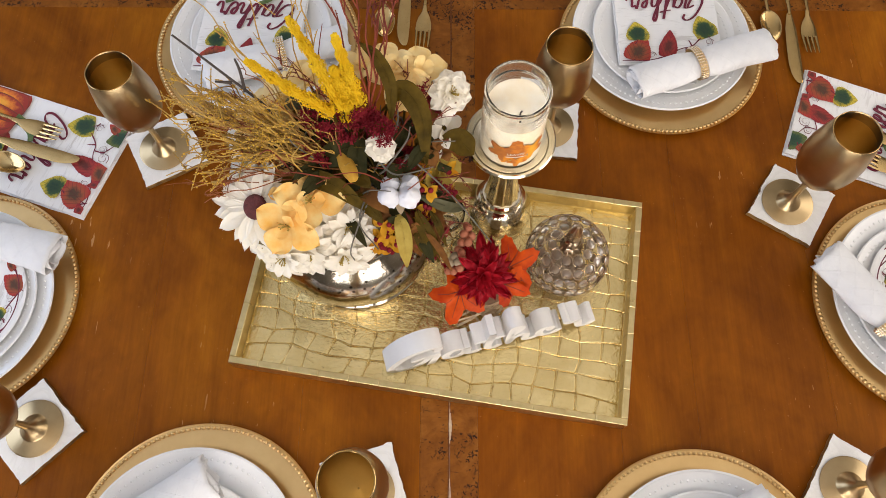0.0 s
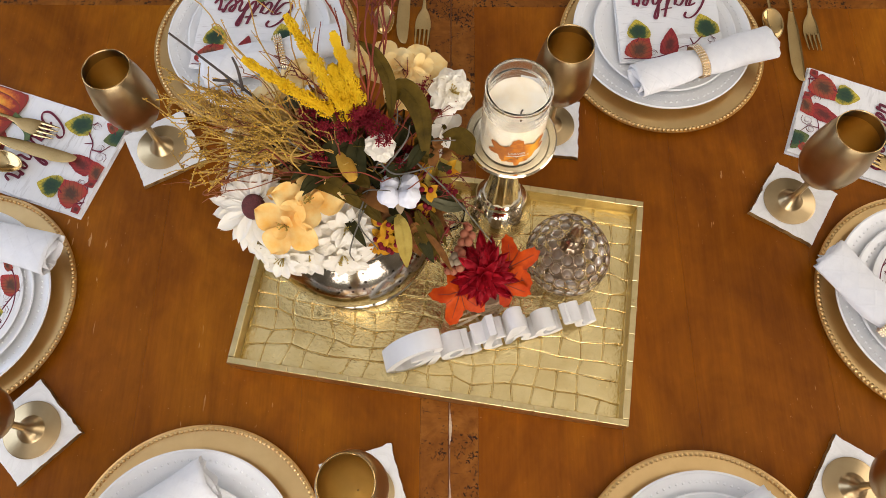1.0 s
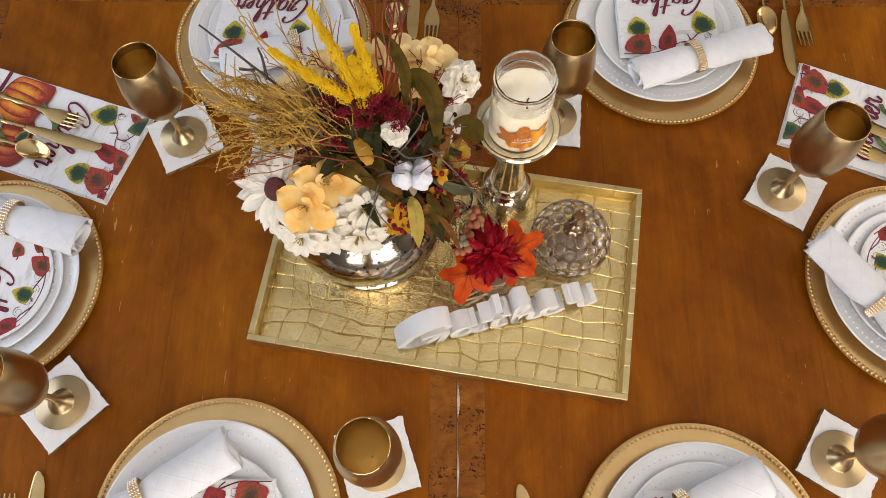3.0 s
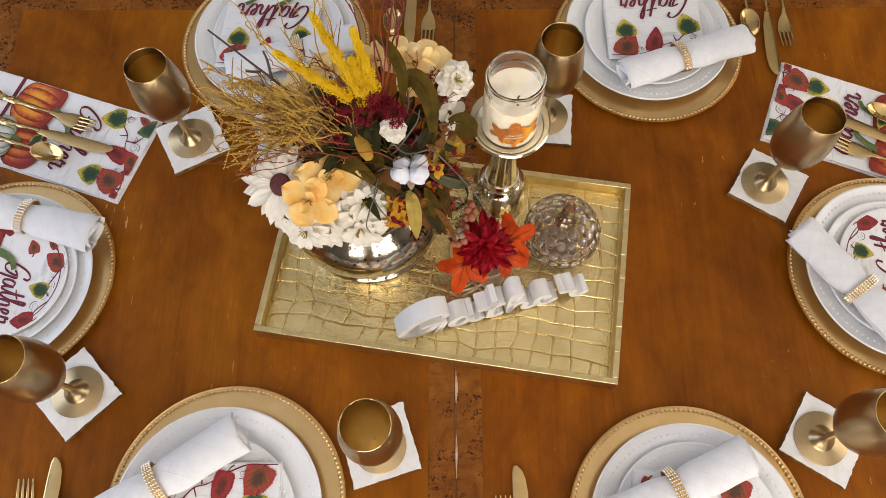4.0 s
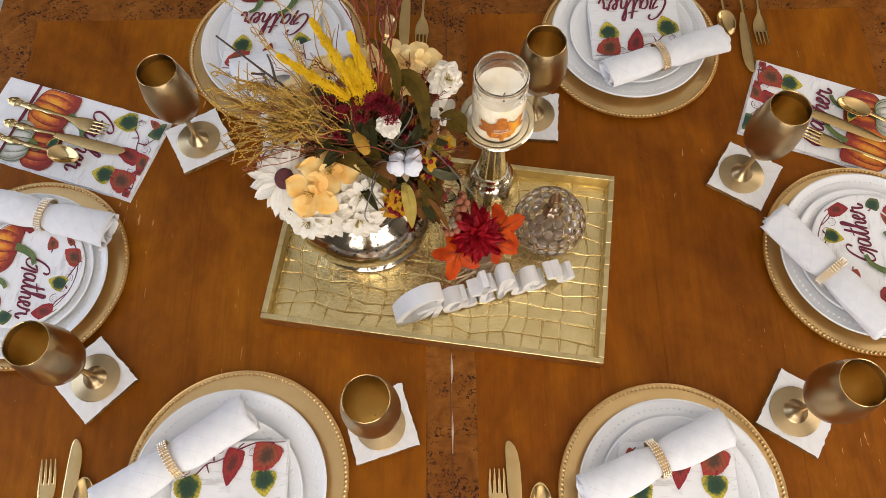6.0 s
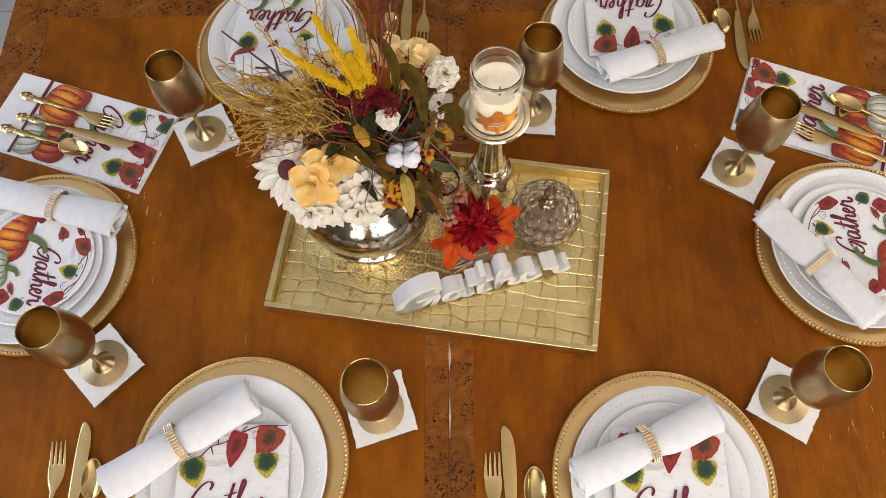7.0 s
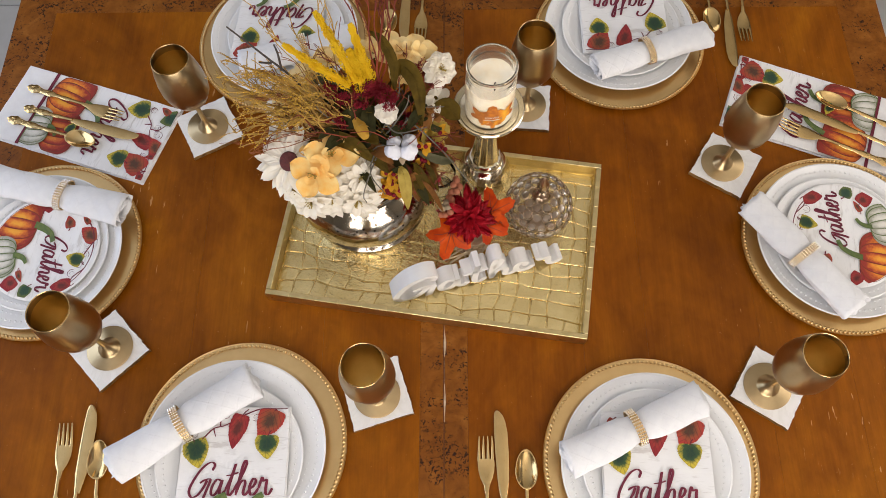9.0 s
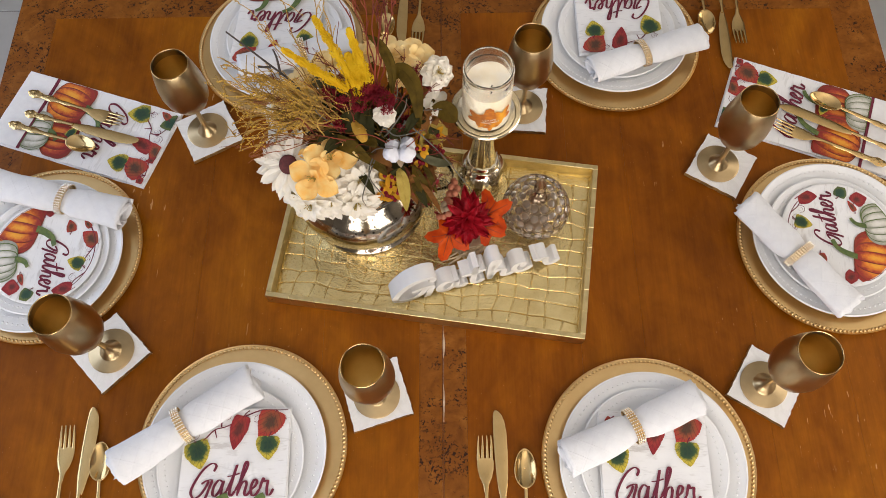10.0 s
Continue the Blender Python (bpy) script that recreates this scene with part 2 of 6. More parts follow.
PUMP_ORANGE = leaf_print("orange_pumpkin_print", (0.80, 0.36, 0.035), (0.66, 0.17, 0.018), (0.30, 0.03, 0.018))
PUMP_RUST = leaf_print("rust_pumpkin_print", (0.64, 0.20, 0.03), (0.44, 0.06, 0.02), (0.24, 0.02, 0.015))
PUMP_WHITE = leaf_print("white_pumpkin_print", (0.74, 0.72, 0.66), (0.62, 0.61, 0.54), (0.34, 0.34, 0.27))
PUMP_LINE = plain("rust_outline_print", (0.16, 0.025, 0.012), (0.25, 0.05, 0.02), 0.8)
STEM_PRINT = plain("stem_print", (0.05, 0.10, 0.03), (0.16, 0.2, 0.05), 0.8, scale=90)
RHINE = satin_metal("rhinestone_gold", (0.92, 0.82, 0.62), (0.97, 0.94, 0.86), 0.16, False)
FOIL = satin_metal("champagne_foil", (0.74, 0.575, 0.255), (0.88, 0.725, 0.365), 0.22, False)
def crinkle(mat):
    t = mat.node_tree
    b = t.nodes["Principled BSDF"]
    c, n1, bp = t.nodes.new("ShaderNodeTexCoord"), t.nodes.new("ShaderNodeTexNoise"), t.nodes.new("ShaderNodeBump")
    n1.inputs["Scale"].default_value, n1.inputs["Detail"].default_value, n1.inputs["Distortion"].default_value = 170.0, 6.0, 0.9
    bp.inputs["Strength"].default_value, bp.inputs["Distance"].default_value = 1.0, 0.0012
    t.links.new(c.outputs["Object"], n1.inputs["Vector"])
    t.links.new(n1.outputs["Fac"], bp.inputs["Height"])
    t.links.new(b.inputs["Normal"].links[0].from_socket, bp.inputs["Normal"])
    t.links.new(bp.outputs["Normal"], b.inputs["Normal"])


crinkle(FOIL)
FOIL_RIM = plain("champagne_foil_rim", (0.60, 0.475, 0.22), (0.74, 0.61, 0.32), 0.32, 1.0, 60, 160, 0.5, 0.001)
MERCURY = mercury_glass("mercury_glass")
MERCURY_PALE = satin_metal("pale_mercury_glass", (0.74, 0.67, 0.52), (0.88, 0.83, 0.70), 0.12, False)
GLASS = glass_material("clear_glass")
CRYSTAL = glass_material("grey_crystal", (0.36, 0.27, 0.19), 0.3, 0.75)
CRYSTAL.node_tree.nodes["Principled BSDF"].inputs["Specular IOR Level"].default_value = 0.28
WAX = plain("cream_wax", (0.76, 0.64, 0.42), (0.80, 0.75, 0.62), 0.45)
WICK = plain("burnt_wick", (0.02, 0.016, 0.012), (0.05, 0.035, 0.02), 0.9)
LABEL = leaf_print("autumn_label", (0.84, 0.42, 0.03), (0.74, 0.28, 0.02), (0.48, 0.14, 0.02))
LABEL_DARK = plain("label_leaf_rust", (0.36, 0.10, 0.02), (0.55, 0.2, 0.03), 0.6, scale=120)
CREAM_INK = plain("cream_ink", (0.8, 0.74, 0.6), (0.85, 0.8, 0.66), 0.6)
SIGN_WHITE = plain("white_painted_wood", (0.72, 0.71, 0.69), (0.78, 0.77, 0.75), 0.5, 0, 30, 180, 0.15, 0.0008)
BRONZE = satin_metal("antique_nickel_wire", (0.32, 0.24, 0.16), (0.50, 0.39, 0.28), 0.26, False)
PETAL_WHITE = petal_material("white_petal", (0.88, 0.82, 0.68), (0.93, 0.90, 0.82))
PETAL_CREAM = petal_material("cream_petal", (0.93, 0.66, 0.25), (0.96, 0.81, 0.45))
PETAL_PEACH = petal_material("peach_petal", (0.93, 0.50, 0.10), (0.96, 0.75, 0.33))
PETAL_RED = petal_material("crimson_petal", (0.22, 0.005, 0.012), (0.54, 0.016, 0.030), 0.42)
LEAF_ORANGE = petal_material("orange_leaf", (0.44, 0.030, 0.002), (0.72, 0.100, 0.005), 0.45)
OLIVE = petal_material("olive_leaf", (0.050, 0.032, 0.003), (0.128, 0.080, 0.008), 0.7)
BRONZE_LEAF = petal_material("bronze_leaf", (0.12, 0.045, 0.012), (0.26, 0.11, 0.025), 0.65)
OCHRE = petal_material("ochre_leaf", (0.38, 0.27, 0.05), (0.52, 0.39, 0.09), 0.6)
SAGE = petal_material("grey_green_leaf", (0.07, 0.07, 0.035), (0.15, 0.14, 0.08), 0.75)
DARK_GREEN = petal_material("dark_green_leaf", (0.021, 0.022, 0.006), (0.052, 0.046, 0.013), 0.7)
YELLOW = petal_material("yellow_amaranth", (0.80, 0.49, 0.008), (0.92, 0.66, 0.03), 0.8)
MUSTARD = petal_material("mustard_spray", (0.60, 0.35, 0.035), (0.78, 0.52, 0.09), 0.7)
POD = petal_material("ochre_pod", (0.46, 0.24, 0.03), (0.64, 0.38, 0.06), 0.8)
BERRY = petal_material("maroon_berry", (0.13, 0.006, 0.012), (0.36, 0.028, 0.042), 0.7)
BERRY_PINK = petal_material("coral_berry", (0.42, 0.13, 0.07), (0.56, 0.24, 0.14), 0.4)
BERRY_GREY = petal_material("tan_berry", (0.30, 0.22, 0.13), (0.5, 0.4, 0.28), 0.4)
ORANGE_BIT = petal_material("amber_bract", (0.62, 0.27, 0.015), (0.74, 0.42, 0.03), 0.6)
TWIG_DARK = plain("dark_twig", (0.035, 0.028, 0.024), (0.08, 0.06, 0.05), 0.8)
TWIG_RED = plain("red_brown_twig", (0.12, 0.016, 0.006), (0.25, 0.042, 0.014), 0.8)
TWIG_BROWN = plain("rust_brown_twig", (0.17, 0.045, 0.010), (0.32, 0.10, 0.024), 0.8)
TWIG_GOLD = plain("golden_brown_twig", (0.25, 0.125, 0.015), (0.56, 0.35, 0.065), 0.7)
TWIG_GREY = plain("grey_stem", (0.075, 0.068, 0.052), (0.16, 0.145, 0.115), 0.8)
COTTON = cloth_material("cotton_boll", (0.64, 0.65, 0.71), (0.75, 0.76, 0.80), 300)
DISC_BROWN = plain("maroon_seed_disc", (0.07, 0.018, 0.016), (0.13, 0.03, 0.03), 0.9, 0, 200, 500, 0.8, 0.002)
RAFFIA = plain("natural_raffia", (0.42, 0.30, 0.17), (0.62, 0.49, 0.32), 0.8, scale=80)
# near-black brown: shade deep in the bouquet put into the colour
DARK_FILL = plain("dark_fill", (0.022, 0.016, 0.006), (0.07, 0.045, 0.016), 1.0, 0, 50, 200, 0.8, 0.004)
WALL_PAINT = plain("beige_wall_paint", (0.24, 0.21, 0.17), (0.27, 0.24, 0.195), 0.85, scale=2, fine=150)
CEILING_PAINT = plain("white_ceiling_paint", (0.82, 0.81, 0.79), (0.85, 0.84, 0.82), 0.9, scale=2, fine=150)
TILE = plain("grey_floor_tile", (0.42, 0.42, 0.40), (0.52, 0.52, 0.50), 0.35, scale=5, fine=90)
GROUT = plain("grout", (0.22, 0.21, 0.2), (0.3, 0.29, 0.28), 0.9)
FRAME_WHITE = plain("white_window_paint", (0.75, 0.75, 0.74), (0.79, 0.79, 0.78), 0.4)


# ---- mesh building ----
class Shape:
    def __init__(self):
        self.v, self.f, self.i = [], [], []

    def add(self, vs, fs, slot=0, m=None):
        n = len(self.v)
        self.v += [tuple(m @ Vector(p)) for p in vs] if m is not None else [tuple(p) for p in vs]
        self.f += [tuple(a + n for a in f) for f in fs]
        self.i += [slot] * len(fs)
        return self

    def box(self, x0, y0, z0, x1, y1, z1, slot=0, m=None, bevel=0.0):
        b = bevel
        if not b:
            vs = [(x, y, z) for z in (z0, z1) for x, y in ((x0, y0), (x1, y0), (x1, y1), (x0, y1))]
            return self.add(vs, [(3, 2, 1, 0), (4, 5, 6, 7), (0, 1, 5, 4), (1, 2, 6, 5), (2, 3, 7, 6), (3, 0, 4, 7)], slot, m)
        rings = [(z0, b), (z0 + b, 0), (z1 - b, 0), (z1, b)]
        vs = [(x, y, z) for z, d in rings for x, y in ((x0 + d, y0 + d), (x1 - d, y0 + d), (x1 - d, y1 - d), (x0 + d, y1 - d))]
        fs = [(3, 2, 1, 0), (12, 13, 14, 15)]
        for r in range(3):
            fs += [(4 * r + a, 4 * r + (a + 1) % 4, 4 * r + 4 + (a + 1) % 4, 4 * r + 4 + a) for a in range(4)]
        return self.add(vs, fs, slot, m)

    def lathe(self, prof, seg=48, slot=0, m=None, wave=None):
        """Turns a profile of (radius, height) about z; wave(angle, k) scales the radius."""
        vs, fs = [], []
        for k, (r, z) in enumerate(prof):
            for s in range(seg):
                a = 2 * math.pi * s / seg
                q = r * (wave(a, k) if wave else 1)
                vs.append((q * math.cos(a), q * math.sin(a), z))
        for k in range(len(prof) - 1):
            for s in range(seg):
                t = (s + 1) % seg
                fs.append((k * seg + s, k * seg + t, (k + 1) * seg + t, (k + 1) * seg + s))
        if prof[0][0] > 1e-6:
            fs.append(tuple(reversed(range(seg))))
        if prof[-1][0] > 1e-6:
            fs.append(tuple((len(prof) - 1) * seg + s for s in range(seg)))
        return self.add(vs, fs, slot, m)

    def tube(self, pts, r0, r1=None, seg=5, slot=0, m=None, flat=1.0):
        pts = [Vector(p) for p in pts]
        r1 = r0 if r1 is None else r1
        vs, fs, n = [], [], len(pts)
        side = None
        for k, p in enumerate(pts):
            d = (pts[min(k + 1, n - 1)] - pts[max(k - 1, 0)]).normalized()
            if side is None:
                side = d.cross(Vector((0.3, 0.2, 1))) if abs(d.z) < 0.95 else d.cross(Vector((1, 0, 0)))
            side = (side - d * side.dot(d)).normalized()
            up = d.cross(side)
            r = r0 + (r1 - r0) * k / (n - 1)
            for s in range(seg):
                a = 2 * math.pi * s / seg
                vs.append(p + side * (r * math.cos(a)) + up * (r * flat * math.sin(a)))
        for k in range(n - 1):
            for s in range(seg):
                t = (s + 1) % seg
                fs.append((k * seg + s, k * seg + t, (k + 1) * seg + t, (k + 1) * seg + s))
        fs += [tuple(reversed(range(seg))), tuple((n - 1) * seg + s for s in range(seg))]
        return self.add(vs, fs, slot, m)

    def ball(self, c, r, slot=0, squash=(1, 1, 1), seg=8, rings=5, m=None):
        vs, fs = [], []
        for k in range(rings + 1):
            p = math.pi * k / rings
            for s in range(seg):
                a = 2 * math.pi * s / seg
                vs.append((c[0] + r * squash[0] * math.sin(p) * math.cos(a), c[1] + r * squash[1] * math.sin(p) * math.sin(a), c[2] + r * squash[2] * math.cos(p)))
        for k in range(rings):
            for s in range(seg):
                t = (s + 1) % seg
                fs.append((k * seg + s, (k + 1) * seg + s, (k + 1) * seg + t, k * seg + t))
        return self.add(vs, fs, slot, m)

    def grain(self, c, r, slot=0):
        """A tiny eight-sided kernel."""
        x, y, z = c
        vs = [(x + r, y, z), (x, y + r, z), (x - r, y, z), (x, y - r, z), (x, y, z + r), (x, y, z - r)]
        return self.add(vs, [(0, 1, 4), (1, 2, 4), (2, 3, 4), (3, 0, 4), (1, 0, 5), (2, 1, 5), (3, 2, 5), (0, 3, 5)], slot)

    def petal(self, m, length, width, lift=0.3, curl=0.6, cup=0.25, tip=0.8, nu=9, nv=5, slot=0, ripple=0.0, seed=0):
        """A thin curved blade from the origin of m along its y, rising by lift and curling back by curl (radians)."""
        rnd = random.Random(seed)
        ph = rnd.random() * 6
        vs, fs = [], []
        y = z = 0.0
        for a in range(nu + 1):
            s = a / nu
            ang = lift - curl * s
            if a:
                y, z = y + length / nu * math.cos(ang), z + length / nu * math.sin(ang)
            w = width * 0.5 * max(0.03 if a == nu else 0.10, math.sin(math.pi * min(1, s ** tip)) ** 0.75)
            for b in range(nv):
                q = 2 * b / (nv - 1) - 1
                vs.append((w * q, y - 0.02 * length * abs(q), z + cup * w * q * q + ripple * length * math.sin(5 * s + 4 * q + ph) * s))
        for a in range(nu):
            for b in range(nv - 1):
                fs.append((a * nv + b, a * nv + b + 1, (a + 1) * nv + b + 1, (a + 1) * nv + b))
        return self.add(vs, fs, slot, m)

    def loft(self, rows, seg=10, slot=0, m=None):
        """Rows of (y, x centre, half width, z centre, half thickness): rounded flat bars such as handles and blades."""
        vs, fs = [], []
        for y, x, w, z, t in rows:
            for s in range(seg):
                a = 2 * math.pi * s / seg
                vs.append((x + w * math.cos(a), y, z + t * math.sin(a)))
        for k in range(len(rows) - 1):
            for s in range(seg):
                u = (s + 1) % seg
                fs.append((k * seg + s, (k + 1) * seg + s, (k + 1) * seg + u, k * seg + u))
        fs += [tuple(range(seg)), tuple((len(rows) - 1) * seg + s for s in reversed(range(seg)))]
        return self.add(vs, fs, slot, m)

    def plate_of(self, outline, z0, z1, slot=0, m=None):
        """A flat piece with the outline of (x, y) points."""
        n = len(outline)
        vs = [(x, y, z0) for x, y in outline] + [(x, y, z1) for x, y in outline]
        fs = [tuple(reversed(range(n))), tuple(range(n, 2 * n))]
        fs += [(a, (a + 1) % n, n + (a + 1) % n, n + a) for a in range(n)]
        return self.add(vs, fs, slot, m)

    def mesh(self, name, mats, smooth=38):
        me = bpy.data.meshes.new(name)
        me.from_pydata(self.v, [], self.f)
        for k in mats if isinstance(mats, (list, tuple)) else [mats]:
            me.materials.append(k)
        me.polygons.foreach_set("material_index", self.i)
        if smooth:
            me.polygons.foreach_set("use_smooth", [True] * len(self.f))
            me.set_sharp_from_angle(angle=radians(smooth))
        me.update()
        return me


def part(name, shape, mats, parent=None, label="", smooth=38, at=None):
    me = shape if isinstance(shape, bpy.types.Mesh) else shape.mesh(name, mats, smooth)
    ob = new(name, me)
    ob.parent = parent
    if at is not None:
        ob.matrix_basis = at
    return tagged(ob, label)


def thing(name, m, label, category, group="", kind=""):
    ob = new(name)
    ob.empty_display_size = 0.02
    ob.matrix_basis = m
    return tagged(ob, label, category, group, kind)


def smoothed(pts, n=6):
    """Points of a smooth line through the given ones."""
    pts = [Vector(p) for p in pts]
    ext = [2 * pts[0] - pts[1], *pts, 2 * pts[-1] - pts[-2]]
    out = []
    for k in range(1, len(ext) - 2):
        a, b, c, d = ext[k - 1 : k + 3]
        for s in range(n):
            t = s / n
            out.append(0.5 * ((2 * b) + (c - a) * t + (2 * a - 5 * b + 4 * c - d) * t * t + (3 * b - a - 3 * c + d) * t ** 3))
    return out + [pts[-1]]


def facing(pos, normal, spin=0.0):
    """A pose at pos whose z looks along normal."""
    q = Vector(normal).to_track_quat("Z", "Y")
    return Matrix.Translation(pos) @ q.to_matrix().to_4x4() @ Matrix.Rotation(spin, 4, "Z")


# brush lettering of the word "Gather": strokes in units of the capital's height
WORD = [
    [(0.78, 0.76), (0.85, 0.92), (0.72, 1.0), (0.47, 0.86), (0.22, 0.54), (0.07, 0.20), (0.16, 0.01), (0.36, 0.06), (0.54, 0.28), (0.64, 0.48)],
    [(0.40, 0.40), (0.56, 0.49), (0.74, 0.50), (0.66, 0.24), (0.57, 0.00), (0.50, -0.14)],
    [(1.10, 0.46), (0.97, 0.50), (0.83, 0.32), (0.80, 0.10), (0.90, 0.05), (1.04, 0.22), (1.14, 0.47), (1.08, 0.16), (1.14, 0.05), (1.26, 0.18)],
    [(1.26, 0.18), (1.44, 0.58), (1.55, 0.94), (1.45, 0.56), (1.36, 0.16), (1.42, 0.04), (1.54, 0.18)],
    [(1.25, 0.60), (1.46, 0.63), (1.66, 0.69)],
    [(1.54, 0.18), (1.76, 0.56), (1.91, 0.92), (1.86, 1.03), (1.77, 0.80), (1.62, 0.04)],
    [(1.62, 0.08), (1.74, 0.38), (1.87, 0.46), (1.91, 0.35), (1.86, 0.12), (1.93, 0.04), (2.06, 0.18)],
    [(2.06, 0.20), (2.20, 0.30), (2.26, 0.44), (2.17, 0.50), (2.07, 0.30), (2.10, 0.07), (2.22, 0.05), (2.36, 0.22)],
    [(2.36, 0.22), (2.46, 0.53), (2.50, 0.43), (2.62, 0.46), (2.60, 0.26), (2.62, 0.06), (2.72, 0.06), (2.82, 0.22)],
]


def lettering(shape, unit_x, unit_y, thick, m, z0, z1, thin=0.55, links=True, only=None):
    """The word as brush strokes: flat bars between z0 and z1 in the plane of m, broad on the way down."""
    for k, stroke in enumerate(WORD):
        if only is not None and k not in only:
            continue
        if not links and k in (3, 5, 7, 8):
            stroke = stroke[1:]
        pts = smoothed([(x * unit_x, y * unit_y, 0) for x, y in stroke], 7)
        left, right = [], []
        for a, p in enumerate(pts):
            d = (pts[min(a + 1, len(pts) - 1)] - pts[max(a - 1, 0)]).normalized()
            w = thick * (thin + (1 - thin) * abs(d.y)) * (0.6 if a in (0, len(pts) - 1) else 1.0) * 0.5
            side = Vector((-d.y, d.x, 0)) * w
            left.append(p + side)
            right.append(p - side)
        e = k * 0.00006
        n = len(pts)
        vs = [(*q.xy, z0) for q in left] + [(*q.xy, z0) for q in right] + [(*q.xy, z1 + e + 0.000006 * a) for a, q in enumerate(left)] + [(*q.xy, z1 + e + 0.000006 * a) for a, q in enumerate(right)]
        fs = []
        for a in range(n - 1):
            fs += [(2 * n + a, 3 * n + a, 3 * n + a + 1, 2 * n + a + 1), (a, a + 1, n + a + 1, n + a), (a, 2 * n + a, 2 * n + a + 1, a + 1), (n + a, n + a + 1, 3 * n + a + 1, 3 * n + a)]
        fs += [(0, n, 3 * n, 2 * n), (n - 1, 3 * n - 1, 4 * n - 1, 2 * n - 1)]
        shape.add(vs, fs, 0, m)
    return shape


# ---- the room ----
# unseen walls: dull tone and far north end keep bounced light low
X0, X1, Y0, Y1, HIGH = -2.4, 2.4, -2.4, 4.8, 2.6
floor = part("floor", Shape().box(X0, Y0, -0.1, X1, Y1, -0.004), GROUT, label="grout bed of the tiled floor")
tagged(floor, "pale grey ceramic tile floor with grout joints", "floor", kind="structure")
ceiling = tagged(part("ceiling", Shape().box(X0, Y0, HIGH, X1, Y1, HIGH + 0.1), CEILING_PAINT), "plain white painted ceiling", "ceiling", kind="structure")
walls = {
    "wall_north": [(X0 - 0.15, Y1, 0, -1.6, Y1 + 0.15, HIGH), (1.6, Y1, 0, X1 + 0.15, Y1 + 0.15, HIGH), (-1.6, Y1, 0, 1.6, Y1 + 0.15, 0.95), (-1.6, Y1, 2.35, 1.6, Y1 + 0.15, HIGH)],
    "wall_east": [(X1, Y0, 0, X1 + 0.15, -1.1, HIGH), (X1, 1.1, 0, X1 + 0.15, Y1, HIGH), (X1, -1.1, 0, X1 + 0.15, 1.1, 0.95), (X1, -1.1, 2.35, X1 + 0.15, 1.1, HIGH)],
    "wall_west": [(X0 - 0.15, Y0, 0, X0, -0.9, HIGH), (X0 - 0.15, 1.3, 0, X0, Y1, HIGH), (X0 - 0.15, -0.9, 0, X0, 1.3, 0.95), (X0 - 0.15, -0.9, 2.35, X0, 1.3, HIGH)],
    "wall_south": [(X0 - 0.15, Y0 - 0.15, 0, -0.9, Y0, HIGH), (1.5, Y0 - 0.15, 0, X1 + 0.15, Y0, HIGH), (-0.9, Y0 - 0.15, 0, 1.5, Y0, 0.95), (-0.9, Y0 - 0.15, 2.35, 1.5, Y0, HIGH)],
}
for name, boxes in walls.items():
    s = Shape()
    for b in boxes:
        s.box(*b)
    tagged(part(name, s, WALL_PAINT), "unseen beige room wall that limits bounced light", "wall", kind="structure")


def window(name, m, w, h):
    win = thing(name, m, "white framed window, out of view, around an area lamp", "window", kind="structure")
    for k, (a, b, c, d) in enumerate(((-w / 2, -h / 2, w / 2, -h / 2 + 0.06), (-w / 2, h / 2 - 0.06, w / 2, h / 2), (-w / 2, -h / 2 + 0.06, -w / 2 + 0.06, h / 2 - 0.06), (w / 2 - 0.06, -h / 2 + 0.06, w / 2, h / 2 - 0.06), (-0.03, -h / 2 + 0.06, 0.03, h / 2 - 0.06))):
        part("window_frame", Shape().box(a, 0.02, b, c, 0.08, d, bevel=0.006), FRAME_WHITE, win)
    part("window_sill", Shape().box(-w / 2, -0.1, -h / 2 - 0.03, w / 2, 0.02, -h / 2, bevel=0.006), FRAME_WHITE, win)


window("window_1", pose(X0 - 0.1, 0.2, 1.65, 0, 0, 90), 2.2, 1.4)
# invented frame around the east fill lamp
window("window_3", pose(X1 + 0.1, 0.0, 1.65, 0, 0, -90), 2.2, 1.4)
# invented frame around the north fill lamp
window("window_4", pose(0.0, Y1 + 0.1, 1.65), 3.2, 1.4)
window("window_2", pose(0.3, Y0 - 0.1, 1.65, 0, 0, 180), 2.4, 1.4)

# ---- the table ----
TOP = 0.75
TX, TY0, TY1 = 0.862, -0.62, 0.66
table = thing("dining_table", pose(0, 0, 0), "reddish-brown stained wooden dining table with burl veneer inlay", "table")
rnd = random.Random(4)
IN_X, IN_Y0, IN_Y1 = 0.782, -0.49, 0.530


def board(x0, y0, x1, y1, mat, name):
    g = 0.00008
    cx, cy = (x0 + x1) / 2, (y0 + y1) / 2
    s = Shape().box(x0 - cx + g, y0 - cy + g, -0.026, x1 - cx - g, y1 - cy - g, 0, bevel=0.0002)
    part(name, s, mat, table, at=pose(cx, cy, TOP))


